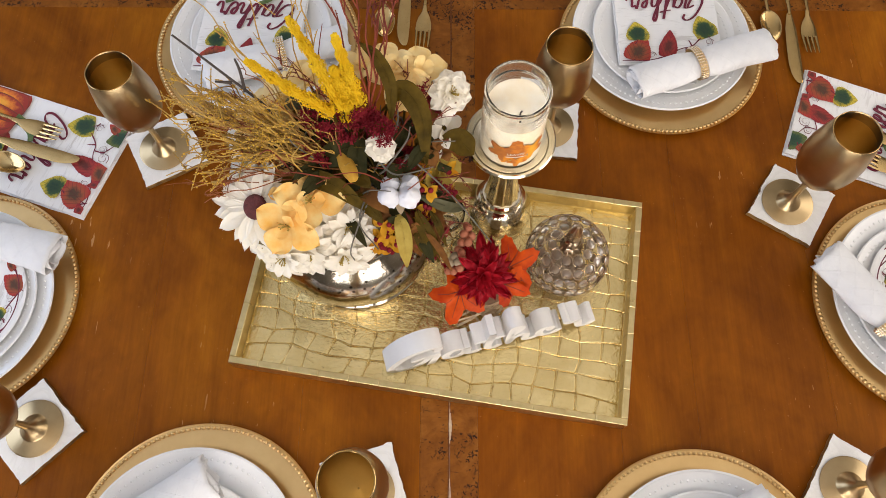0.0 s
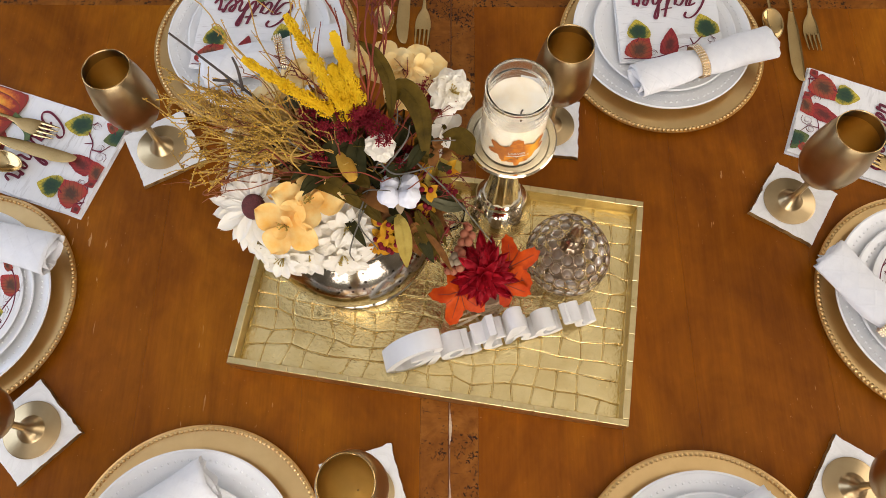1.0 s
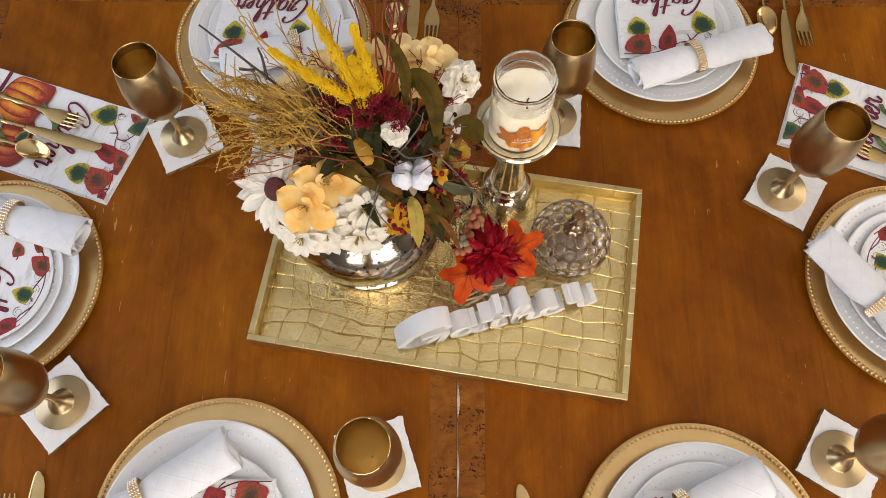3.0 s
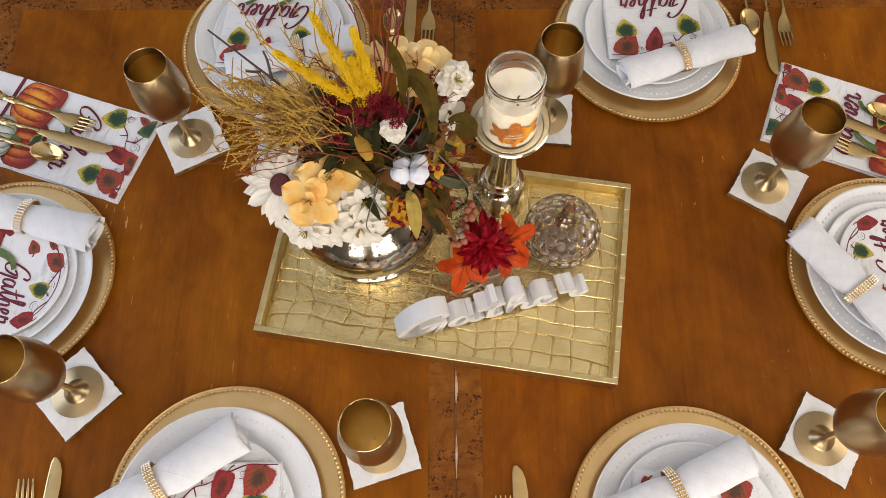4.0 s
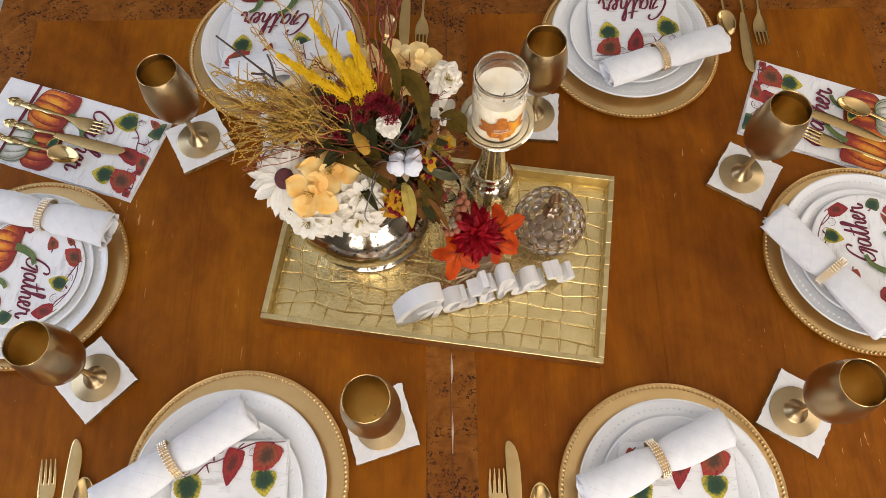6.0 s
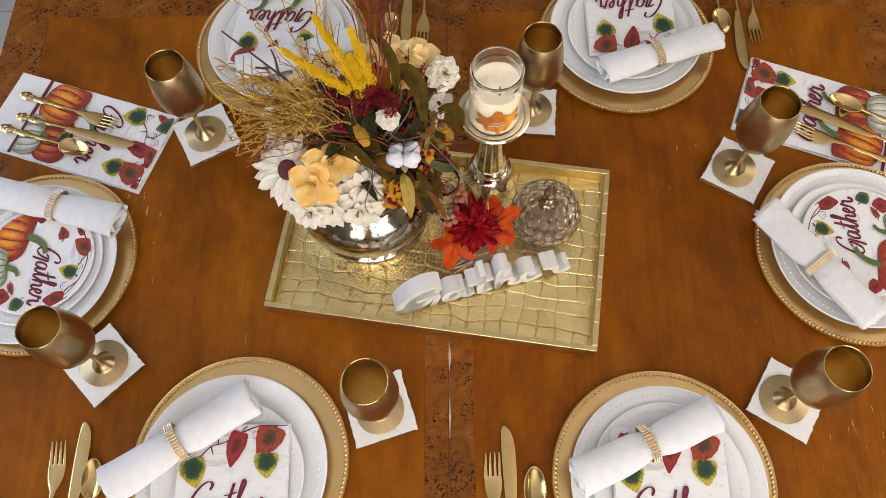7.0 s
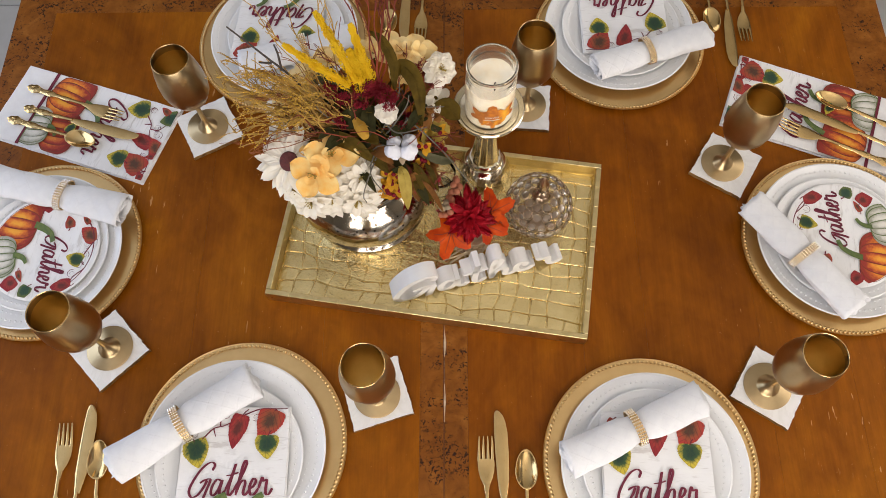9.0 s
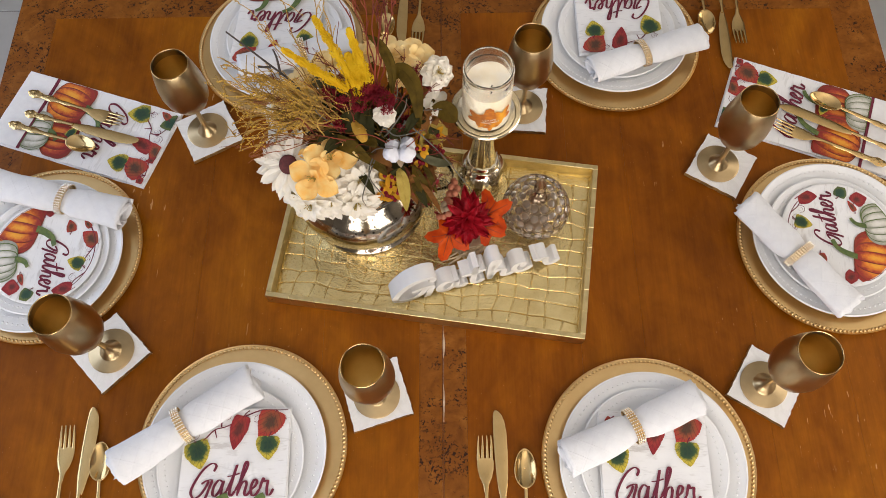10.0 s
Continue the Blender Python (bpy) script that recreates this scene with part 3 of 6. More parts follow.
for side in (-1, 1):
    cuts = [0.0385, 0.23, 0.335, 0.52, 0.66, IN_X] if side > 0 else [0.0385, 0.2, 0.42, 0.56, IN_X]
    for a, b in zip(cuts, cuts[1:]):
        board(min(side * a, side * b), IN_Y0, max(side * a, side * b), IN_Y1, WOOD, "plank")
    xs = sorted((side * 0.0012, side * 0.0385))
    board(xs[0], TY0, xs[1], TY1, BURL, "burl_strip")
    xs = sorted((side * IN_X, side * TX))
    board(xs[0], TY0, xs[1], TY1, BURL, "burl_border")
    for y0, y1 in ((TY0, IN_Y0), (IN_Y1, TY1)):
        cut = [0.0385, 0.41, IN_X]
        for a, b in zip(cut, cut[1:]):
            board(min(side * a, side * b), y0, max(side * a, side * b), y1, BURL, "burl_border")
part("seam_gap", Shape().box(-0.0011, TY0, -0.02, 0.0011, TY1, -0.0006), WOOD_DARK, table, "dark seam between the table leaves", at=pose(0, 0, TOP))
s = Shape()
for k in range(60):
    # pale worn filler left in the seam beside the tray
    y = -0.33 + 0.005 * k
    w = 0.0004 + 0.0052 * max(0, noise.noise((y * 22, 3.1, 0)) + 0.12) if -0.29 < y < -0.1 else 0.0006 * (k % 3 == 0)
    if w > 0.0003:
        s.box(-w * 0.35 + 0.0008, y, -0.02, w, y + 0.005, 0.0003)
part("seam_filler", s, GLUE, table, "pale worn seam filler", at=pose(0, 0, TOP))
s = Shape().box(-TX - 0.012, TY0 - 0.012, -0.05, TX + 0.012, TY1 + 0.012, -0.0262, bevel=0.006)
part("moulding", s, WOOD_DARK, table, at=pose(0, 0, TOP))
part("apron", Shape().box(-TX + 0.08, TY0 + 0.08, 0.61, TX - 0.08, TY1 - 0.08, 0.70), WOOD_DARK, table)
for x in (-TX + 0.13, TX - 0.13):
    for y in (TY0 + 0.13, TY1 - 0.13):
        part("leg", Shape().lathe([(0.03, 0), (0.034, 0.04), (0.026, 0.08), (0.04, 0.3), (0.045, 0.55), (0.045, 0.61)], 20), WOOD_DARK, table, at=pose(x, y, 0))

# ---- place settings ----
CHARGERS = {"NL": (-0.3155, -0.323, 0), "NR": (0.317, -0.351, 0), "L": (-0.690, 0.0105, -90), "R": (0.677, 0.015, 90), "FR": (0.339, 0.450, 180), "FL": (-0.3125, 0.450, 180)}
PLATES = {"NL": (-0.323, -0.333), "NR": (0.320, -0.355), "L": (-0.695, 0.004), "R": (0.676, 0.018), "FR": (0.338, 0.461), "FL": (-0.309, 0.455)}
SALADS = {"NL": (-0.327, -0.344), "NR": (0.321, -0.352), "L": (-0.687, 0.004), "R": (0.671, 0.017), "FR": (0.341, 0.461), "FL": (-0.305, 0.457)}


def charger():
    t = thing("charger_plate", pose(0, 0, 0), "matt gold charger plate with a beaded rim on the table", "charger plate", "charger plates")
    prof = [(0.0, 0.003), (0.10, 0.003), (0.105, 0.0), (0.112, 0.0), (0.125, 0.004), (0.163, 0.0095), (0.165, 0.011), (0.1635, 0.0095), (0.155, 0.0095), (0.118, 0.0085), (0.110, 0.006), (0.0, 0.006)]
    part("disc", Shape().lathe(prof, 96), GOLD_MATT, t)
    s = Shape()
    for k in range(150):
        a = 2 * math.pi * k / 150
        s.ball((0.1595 * math.cos(a), 0.1595 * math.sin(a), 0.0118), 0.0027, squash=(1, 1, 0.8), seg=8, rings=5)
    tagged(part("beading", s, GOLD_MATT, t, "row of small gold beads"), kind="stuff")
    return t


def dinner_plate():
    t = thing("dinner_plate", pose(0, 0, 0), "white china dinner plate with embossed dots on the charger", "plate", "dinner plates")
    prof = [(0.0, 0.003), (0.082, 0.003), (0.084, 0.0), (0.09, 0.0), (0.092, 0.004), (0.105, 0.010), (0.138, 0.0165), (0.142, 0.0185), (0.1425, 0.0205), (0.140, 0.0212), (0.137, 0.0195), (0.108, 0.0135), (0.096, 0.0075), (0.0, 0.0068)]
    part("dish", Shape().lathe(prof, 96), CHINA, t)
    s = Shape()
    for ring, n, r in ((0.129, 92, 0.0019), (0.1165, 84, 0.0012)):
        z = 0.0135 + (ring - 0.108) * 0.2069
        for k in range(n):
            a = 2 * math.pi * k / n
            s.ball((ring * math.cos(a), ring * math.sin(a), z), r, squash=(1, 1, 0.7), seg=6, rings=4)
    tagged(part("embossing", s, CHINA, t, "ring of raised white dots"), kind="stuff")
    return t


def salad_plate():
    t = thing("salad_plate", pose(0, 0, 0), "small white china plate with a dotted rim", "plate", "salad plates")
    prof = [(0.0, 0.003), (0.062, 0.003), (0.064, 0.0), (0.07, 0.0), (0.072, 0.004), (0.083, 0.0085), (0.109, 0.0135), (0.113, 0.0155), (0.1133, 0.0172), (0.111, 0.0178), (0.108, 0.0165), (0.088, 0.0118), (0.078, 0.0068), (0.0, 0.0062)]
    part("dish", Shape().lathe(prof, 80), CHINA, t)
    s = Shape()
    for k in range(78):
        a = 2 * math.pi * k / 78
        s.ball((0.1015 * math.cos(a), 0.1015 * math.sin(a), 0.0150), 0.0017, squash=(1, 1, 0.7), seg=6, rings=4)
    tagged(part("embossing", s, CHINA, t, "ring of raised white dots"), kind="stuff")
    return t


first = charger(), dinner_plate(), salad_plate()
for n, key in enumerate(CHARGERS):
    x, y, turn = CHARGERS[key]
    spots = ((x, y, TOP), (*PLATES[key], TOP + 0.0062), (*SALADS[key], TOP + 0.0132))
    for ob, spot in zip(first, spots):
        m = pose(*spot, 0, 0, turn + 7 * n)
        if n:
            copy_thing(ob, m)
        else:
            ob.matrix_basis = m


# ---- printed towels and plates ----
def leaf_outline(length, width, seed, wild):
    """A broad serrated leaf with a notched base, pointed at +y, its middle at the origin."""
    rnd = random.Random(seed)
    out, n = [], 26
    lean = rnd.uniform(-0.12, 0.12)
    for side in (1, -1):
        half = []
        for k in range(n + 1):
            q = k / n
            w = math.sin(math.pi * q ** 0.62) ** 0.72 * (1 - 0.12 * q) * (1.06 if side > 0 else 0.96)
            w += 0.02 * wild * math.sin(6 * math.pi * q + seed) * math.sin(math.pi * q)
            tooth = 1 + (0.055 * ((k % 2) - 0.3) + rnd.uniform(-0.02, 0.02)) * (0 < k < n)
            y = q - 0.5 - 0.10 * math.sin(math.pi * min(1, q * 3.2)) * (q < 0.32)
            half.append((side * width * 0.5 * w * tooth + lean * width * max(0, q - 0.5) ** 2 * 4, length * y))
        out += half if side > 0 else half[-2:0:-1]
    return out


def anywhere(x, y):
    return x, y


def placed(outline, x, y, turn, clip):
    """The outline cut to the printed cloth's own edge, still in its own axes."""
    c, s = math.cos(radians(turn)), math.sin(radians(turn))
    out = []
    for a, b in outline:
        u, v = clip(x + a * c - b * s, y + a * s + b * c)
        u, v = u - x, v - y
        out.append((u * c + v * s, v * c - u * s))
    return out


def print_leaf(parent, x, y, z, length, width, turn, mat, seed, clip=anywhere):
    s = Shape().plate_of(placed(leaf_outline(length, width, seed, 1.0), x, y, turn, clip), 0, 0.0004)
    leaf_ob = part("printed_leaf", s, mat, parent, at=pose(x, y, z, 0, 0, turn))
    bend = 0.12 * length * (-1) ** seed
    line = placed([(0, -length * 0.44), (bend * 0.3, -length * 0.58), (bend, -length * 0.70)], x, y, turn, clip)
    part("printed_stalk", Shape().tube(smoothed([(*p, 0.0004) for p in line], 4), 0.0007, 0.0010, 4, flat=0.25), MAROON, leaf_ob)


def print_pumpkin(parent, x, y, z, w, h, turn, mat, stem, clip=anywhere, stem_long=1.0):
    """Ribs run from the stem's foot to the base like slices of a globe that leans towards the eye."""
    edges = [-90, -58, -30, -9, 14, 36, 62, 90]

    def meridian(lon, q):
        p = -math.pi / 2 + math.pi * q
        dip = 0.10 * max(0, math.sin(p)) ** 6
        return w * 0.5 * math.sin(radians(lon)) * max(0.0, math.cos(p)) ** 0.9, h * (0.5 * math.sin(p) - dip - 0.10 * math.cos(radians(lon)) * math.cos(p) * (1 if q < 0.5 else 0.6))

    for k, (a, b) in enumerate(zip(edges, edges[1:])):
        up = placed([meridian(b, 0.01 + 0.98 * q / 14) for q in range(15)], x, y, turn, clip)
        down = placed([meridian(a, 0.01 + 0.98 * q / 14) for q in range(15)], x, y, turn, clip)
        sheet = Shape().add([(*p, 0.0003) for p in up + down], [(q + 15, q, q + 1, q + 16) for q in range(14)])
        rib = part("printed_pumpkin_rib", sheet, mat, parent, at=pose(x, y, z, 0, 0, turn))
        line = placed([meridian(b, 0.04 + 0.92 * q / 16) for q in range(17)], x, y, turn, clip)
        part("printed_outline", Shape().tube([(u, v, 0.00045) for u, v in line], 0.0007, 0.0010, 4, flat=0.2), stem if mat is PUMP_WHITE else PUMP_LINE, rib)
    line = placed([(0, h * 0.34), (0.03 * w, h * (0.34 + 0.16 * stem_long)), (0.10 * w, h * (0.34 + 0.30 * stem_long)), (0.22 * w, h * (0.34 + 0.38 * stem_long))], x, y, turn, clip)
    part("printed_stem", Shape().tube(smoothed([(*p, 0.001) for p in line], 5), 0.075 * w, 0.045 * w, 6, flat=0.1), stem, parent, at=pose(x, y, z, 0, 0, turn))


def print_twigs(parent, z, lines, curls, oy=0.0, clip=anywhere):
    for line in lines:
        part("printed_twig", Shape().tube(smoothed([(*clip(x, y + oy), 0.0003) for x, y in line], 6), 0.0011, 0.0006, 4, flat=0.25), MAROON, parent, at=pose(0, 0, z))
    for n, (cx, cy, r) in enumerate(curls):
        pts = [clip(cx + r * (1 - 0.055 * q) * math.cos(0.75 * q + n), cy + oy + r * (1 - 0.055 * q) * math.sin(0.75 * q + n)) for q in range(14)]
        part("printed_tendril", Shape().tube([(*p, 0.0002) for p in pts], 0.0005, 0.0003, 4, flat=0.25), MAROON, parent, at=pose(0, 0, z))


def print_design(parent, z, oy, clip, top):
    """Leaves above the word, pumpkins below it; the word's middle is oy above the origin, top is the cloth's upper edge."""
    s = lettering(Shape(), 0.0452, 0.050, 0.0040, pose(-0.0650, -0.022 + oy, z), 0, 0.0005, 0.30)
    part("lettering", s, MAROON, parent, "dark maroon brush lettering")
    leaves = ((-0.055, 0.041, 0.043, 0.040, 200, LEAF_GREEN), (0.002, 0.073, 0.053, 0.029, 164, LEAF_RED), (0.050, 0.083, 0.049, 0.042, 156, LEAF_RUST), (0.050, 0.049, 0.036, 0.037, 178, LEAF_GREEN), (0.006, 0.106, 0.036, 0.028, 128, LEAF_RUST), (0.029, 0.109, 0.022, 0.013, 205, LEAF_RED), (-0.052, 0.108, 0.038, 0.034, 215, LEAF_DARK), (-0.068, 0.092, 0.022, 0.014, 150, LEAF_RUST), (0.074, 0.109, 0.026, 0.018, 120, LEAF_RED))
    for n, (x, y, length, width, turn, mat) in enumerate(leaves):
        if y + oy < top - 0.006:
            print_leaf(parent, x, y + oy, z + 0.0001 * n, length, width, turn, mat, n, clip)
    lines = (((-0.050, 0.062), (-0.034, 0.078), (-0.016, 0.083), (0.012, 0.098)), ((-0.034, 0.078), (-0.030, 0.066)), ((-0.024, 0.082), (-0.026, 0.096), (-0.040, 0.106)), ((0.012, 0.098), (0.036, 0.107), (0.060, 0.112), (0.078, 0.108)), ((0.060, 0.112), (0.068, 0.092), (0.060, 0.070)))
    curls = [c for c in ((-0.030, 0.092, 0.008), (-0.016, 0.100, 0.010), (-0.062, 0.070, 0.007), (0.070, 0.094, 0.008), (0.030, 0.094, 0.006)) if c[1] + oy < top - 0.008]
    print_twigs(parent, z, lines, curls, oy, clip)
    print_pumpkin(parent, 0.034, -0.076 + oy, z, 0.096, 0.076, 6, PUMP_RUST, STEM_PRINT, clip)
    print_pumpkin(parent, -0.040, -0.092 + oy, z + 0.0007, 0.110, 0.088, -8, PUMP_ORANGE, STEM_PRINT, clip, 1.4)
    print_pumpkin(parent, 0.036, -0.128 + oy, z + 0.0014, 0.084, 0.072, 12, PUMP_WHITE, STEM_PRINT, clip, 0.7)
    print_leaf(parent, 0.018, -0.060 + oy, z + 0.0022, 0.028, 0.018, 70, LEAF_GREEN, 31, clip)


def towel(m, length, label, hem, wrinkle, shift):
    """A folded tea towel 0.162 wide; the word lies shift above its middle."""
    t = thing("tea_towel", m, label, "towel", "printed tea towels")
    nx, ny, w = 14, 24, 0.162
    for layer in range(3):
        s = Shape()
        z0 = layer * 0.002
        d = (2 - layer) * 0.0022
        vs, fs = [], []
        for b in range(ny + 1):
            for a in range(nx + 1):
                x, y = (a / nx - 0.5) * (w + d * math.sin(layer * 5 + 1)), (b / ny - 0.5) * (length + d * math.cos(layer * 7))
                e = 0.0010 * noise.noise((x * 30 + layer * 9, y * 30, wrinkle))
                x += 0.0011 * noise.noise((y * 40, layer, wrinkle)) * (2 * a / nx - 1)
                vs.append((x, y, z0 + 0.0021 + e * (0.3 + 0.35 * layer)))
        n = len(vs)
        vs += [(x, y, z - 0.0018) for x, y, z in vs]
        q = nx + 1
        for b in range(ny):
            for a in range(nx):
                f = (b * q + a, b * q + a + 1, (b + 1) * q + a + 1, (b + 1) * q + a)
                fs += [f, tuple(n + i for i in reversed(f))]
        edge = [a for a in range(q)] + [b * q + nx for b in range(1, ny + 1)] + [ny * q + a for a in range(nx - 1, -1, -1)] + [b * q for b in range(ny - 1, 0, -1)]
        fs += [(edge[i], n + edge[i], n + edge[(i + 1) % len(edge)], edge[(i + 1) % len(edge)]) for i in range(len(edge))]
        part("fold", s.add(vs, fs), PRINT, t)
    low = -length / 2 + (0.068 if hem else 0.002)
    edge = lambda x, y: (max(-0.0785, min(0.0785, x)), max(low, min(length / 2 - 0.002, y)))
    print_design(t, 0.0072, shift, edge, length / 2)
    if hem:
        y = -length / 2
        part("hem", Shape().box(-0.0805, y + 0.001, 0.0058, 0.0805, y + 0.062, 0.0078, bevel=0.0008), WHITE_HEM, t, "plain white hem")
        part("hem_line", Shape().box(-0.0803, y + 0.062, 0.006, 0.0803, y + 0.067, 0.0080), MAROON, t, "maroon border line")
    return t


RIM = TOP + 0.0300
ON_PLATE = "white tea towel printed with autumn leaves, folded on plates"
UNDER_CUTLERY = "white pumpkin-print tea towel folded under gold cutlery"
towel(pose(-0.318, -0.382, RIM, 0, 0, 1), 0.225, ON_PLATE, False, 1, 0.004)
towel(pose(0.320, -0.392, RIM, 0, 0, -1.5), 0.225, ON_PLATE, False, 2, 0.002)
towel(pose(0.346, 0.503, RIM, 0, 0, 180.5), 0.205, ON_PLATE, False, 3, -0.004)
towel(pose(-0.318, 0.488, RIM, 0, 0, 176), 0.215, ON_PLATE, False, 4, 0.0)
towel(pose(-0.675, 0.270, TOP, 0, 0, -108.5), 0.325, UNDER_CUTLERY, True, 5, 0.046)
towel(pose(0.694, 0.273, TOP, 0, 0, 68.4), 0.325, UNDER_CUTLERY, True, 6, 0.046)


def print_round(parent, z):
    """The round plates' own picture: pumpkins at one side of the word, small leaves along the rim."""
    def edge(x, y):
        f = min(1.0, 0.0915 / max(1e-6, math.hypot(x, y)))
        return x * f, y * f

    print_pumpkin(parent, -0.040, -0.056, z, 0.104, 0.084, -4, PUMP_ORANGE, STEM_PRINT, edge, 1.3)
    print_pumpkin(parent, 0.026, -0.068, z + 0.0008, 0.078, 0.066, 14, PUMP_WHITE, STEM_PRINT, edge, 0.9)
    s = lettering(Shape(), 0.0370, 0.042, 0.0036, pose(-0.024, -0.004, z, 0, 0, 7), 0, 0.0005, 0.30)
    part("lettering", s, MAROON, parent, "dark maroon brush lettering")
    leaves = ((-0.034, 0.070, 0.036, 0.031, 150, LEAF_RUST), (0.014, 0.058, 0.030, 0.026, 165, LEAF_GREEN), (0.066, 0.050, 0.034, 0.030, 190, LEAF_RED), (-0.052, 0.030, 0.024, 0.018, 110, LEAF_RUST), (-0.080, -0.014, 0.028, 0.022, 60, LEAF_RED), (0.084, -0.008, 0.028, 0.022, 250, LEAF_DARK), (0.076, -0.040, 0.036, 0.026, 230, LEAF_RED), (0.056, -0.024, 0.022, 0.010, 300, LEAF_RUST), (-0.058, 0.058, 0.018, 0.010, 140, LEAF_RUST))
    for n, (x, y, length, width, turn, mat) in enumerate(leaves):
        print_leaf(parent, x, y, z + 0.0001 * n, length, width, turn, mat, 40 + n, edge)
    rim = [(0.085 * math.sin(a / 10), 0.085 * math.cos(a / 10)) for a in range(-9, 11)]
    curls = [(0.074 * math.sin(-0.2 + 0.26 * n), 0.074 * math.cos(-0.2 + 0.26 * n), 0.008) for n in range(4)]
    print_twigs(parent, z, (rim, ((-0.020, 0.082), (0.000, 0.074), (0.012, 0.070)), ((0.030, 0.080), (0.046, 0.066), (0.060, 0.062))), curls, 0.0, edge)


def printed_disc(m):
    """A round printed plate that lies in the small plate."""
    t = thing("printed_plate", m, "round white plate printed with pumpkins and leaves", "plate", "printed plates")
    part("dish", Shape().lathe([(0.0, 0.0), (0.074, 0.0), (0.094, 0.0055), (0.096, 0.0072), (0.0945, 0.0078), (0.090, 0.0068), (0.0, 0.0062)], 64), PRINT, t)
    print_round(t, 0.0066)
    return t


printed_disc(pose(SALADS["L"][0] + 0.005, SALADS["L"][1], TOP + 0.0265, 0, 0, -97))
printed_disc(pose(SALADS["R"][0] + 0.006, SALADS["R"][1] + 0.004, TOP + 0.0265, 0, 0, 82))


# ---- rolled napkins ----
def napkin(a, b, ring_at, z, wide=0.060, seed=0):
    a, b = Vector(a), Vector(b)
    d = b - a
    length, turn = d.length, math.degrees(math.atan2(d.y, d.x))
    mid = (a + b) / 2
    t = thing("rolled_napkin", pose(mid.x, mid.y, z, 0, 0, turn), "white damask cloth napkin rolled in a rhinestone ring", "napkin", "rolled napkins")
    ring_x = (Vector(ring_at) - mid).dot(d.normalized())
    nx, ns, s = 42, 46, Shape()
    vs, fs = [], []
    for i in range(nx + 1):
        x = (i / nx - 0.5) * length
        pinch = 1 - 0.20 * math.exp(-((x - ring_x) / 0.018) ** 2)
        flare = 1 + 0.10 * abs(2 * i / nx - 1) ** 3
        for j in range(ns):
            # two and a quarter turns of cloth, flattened
            th = 2 * math.pi * (2.25 * j / (ns - 1) + 0.55)
            r = 0.45 + 0.55 * j / (ns - 1)
            wob = 1 + 0.10 * noise.noise((x * 22 + seed * 7, math.cos(th) * 1.4, math.sin(th) * 1.4 + r * 3))
            y = r * wide / 2 * math.cos(th) * pinch * flare * wob
            h = r * 0.0175 * math.sin(th) * pinch * wob
            slant = (0.010 * (1 - r) if i == nx else -0.012 * (1 - r) if i == 0 else 0)
            vs.append((x + slant + 0.006 * noise.noise((th, seed, 2)) * (abs(2 * i / nx - 1) ** 4), y, h + 0.0178))
    for i in range(nx):
        for j in range(ns - 1):
            fs.append((i * ns + j, i * ns + j + 1, (i + 1) * ns + j + 1, (i + 1) * ns + j))
    s.add(vs, fs)
    body = part("cloth", s, LINEN, t)
    w = body.modifiers.new("thickness", "SOLIDIFY")
    w.thickness = 0.0012
    s = Shape()
    n = 36
    band, quads = [], []
    for k in range(40):
        q = 2 * math.pi * k / 40
        for dx, out in ((-0.0064, 0.0), (0.0064, 0.0), (0.0064, 0.0012), (-0.0064, 0.0012)):
            band.append((ring_x + dx, (wide / 2 * 0.86 + out) * math.cos(q), 0.0178 + (0.0156 + out) * math.sin(q)))
        quads += [(4 * k + e, 4 * k + (e + 1) % 4, 4 * ((k + 1) % 40) + (e + 1) % 4, 4 * ((k + 1) % 40) + e) for e in range(4)]
    s.add(band, quads, 1)
    for row in range(4):
        for k in range(n):
            a = 2 * math.pi * k / n
            s.ball((ring_x + (row - 1.5) * 0.0033, (wide / 2 * 0.86 + 0.0016) * math.cos(a), 0.0178 + 0.0172 * math.sin(a)), 0.00185, seg=6, rings=4)
    ring = part("napkin_ring", s, [RHINE, GOLD_MATT], t, "gold ring of rhinestones in four rows")
    return t


ZR = RIM + 0.0065
napkin((-0.492, -0.356), (-0.296, -0.228), (-0.402, -0.292), ZR, 0.064, 1)
napkin((0.184, -0.347), (0.392, -0.258), (0.290, -0.303), ZR, 0.060, 2)
napkin((-0.800, 0.133), (-0.548, 0.067), (-0.657, 0.098), ZR - 0.004, 0.062, 3)
napkin((0.524, 0.074), (0.660, -0.114), (0.590, -0.025), ZR - 0.004, 0.062, 4)
napkin((0.280, 0.352), (0.492, 0.424), (0.379, 0.384), ZR, 0.060, 5)
napkin((-0.375, 0.366), (-0.165, 0.428), (-0.262, 0.402), ZR, 0.060, 6)


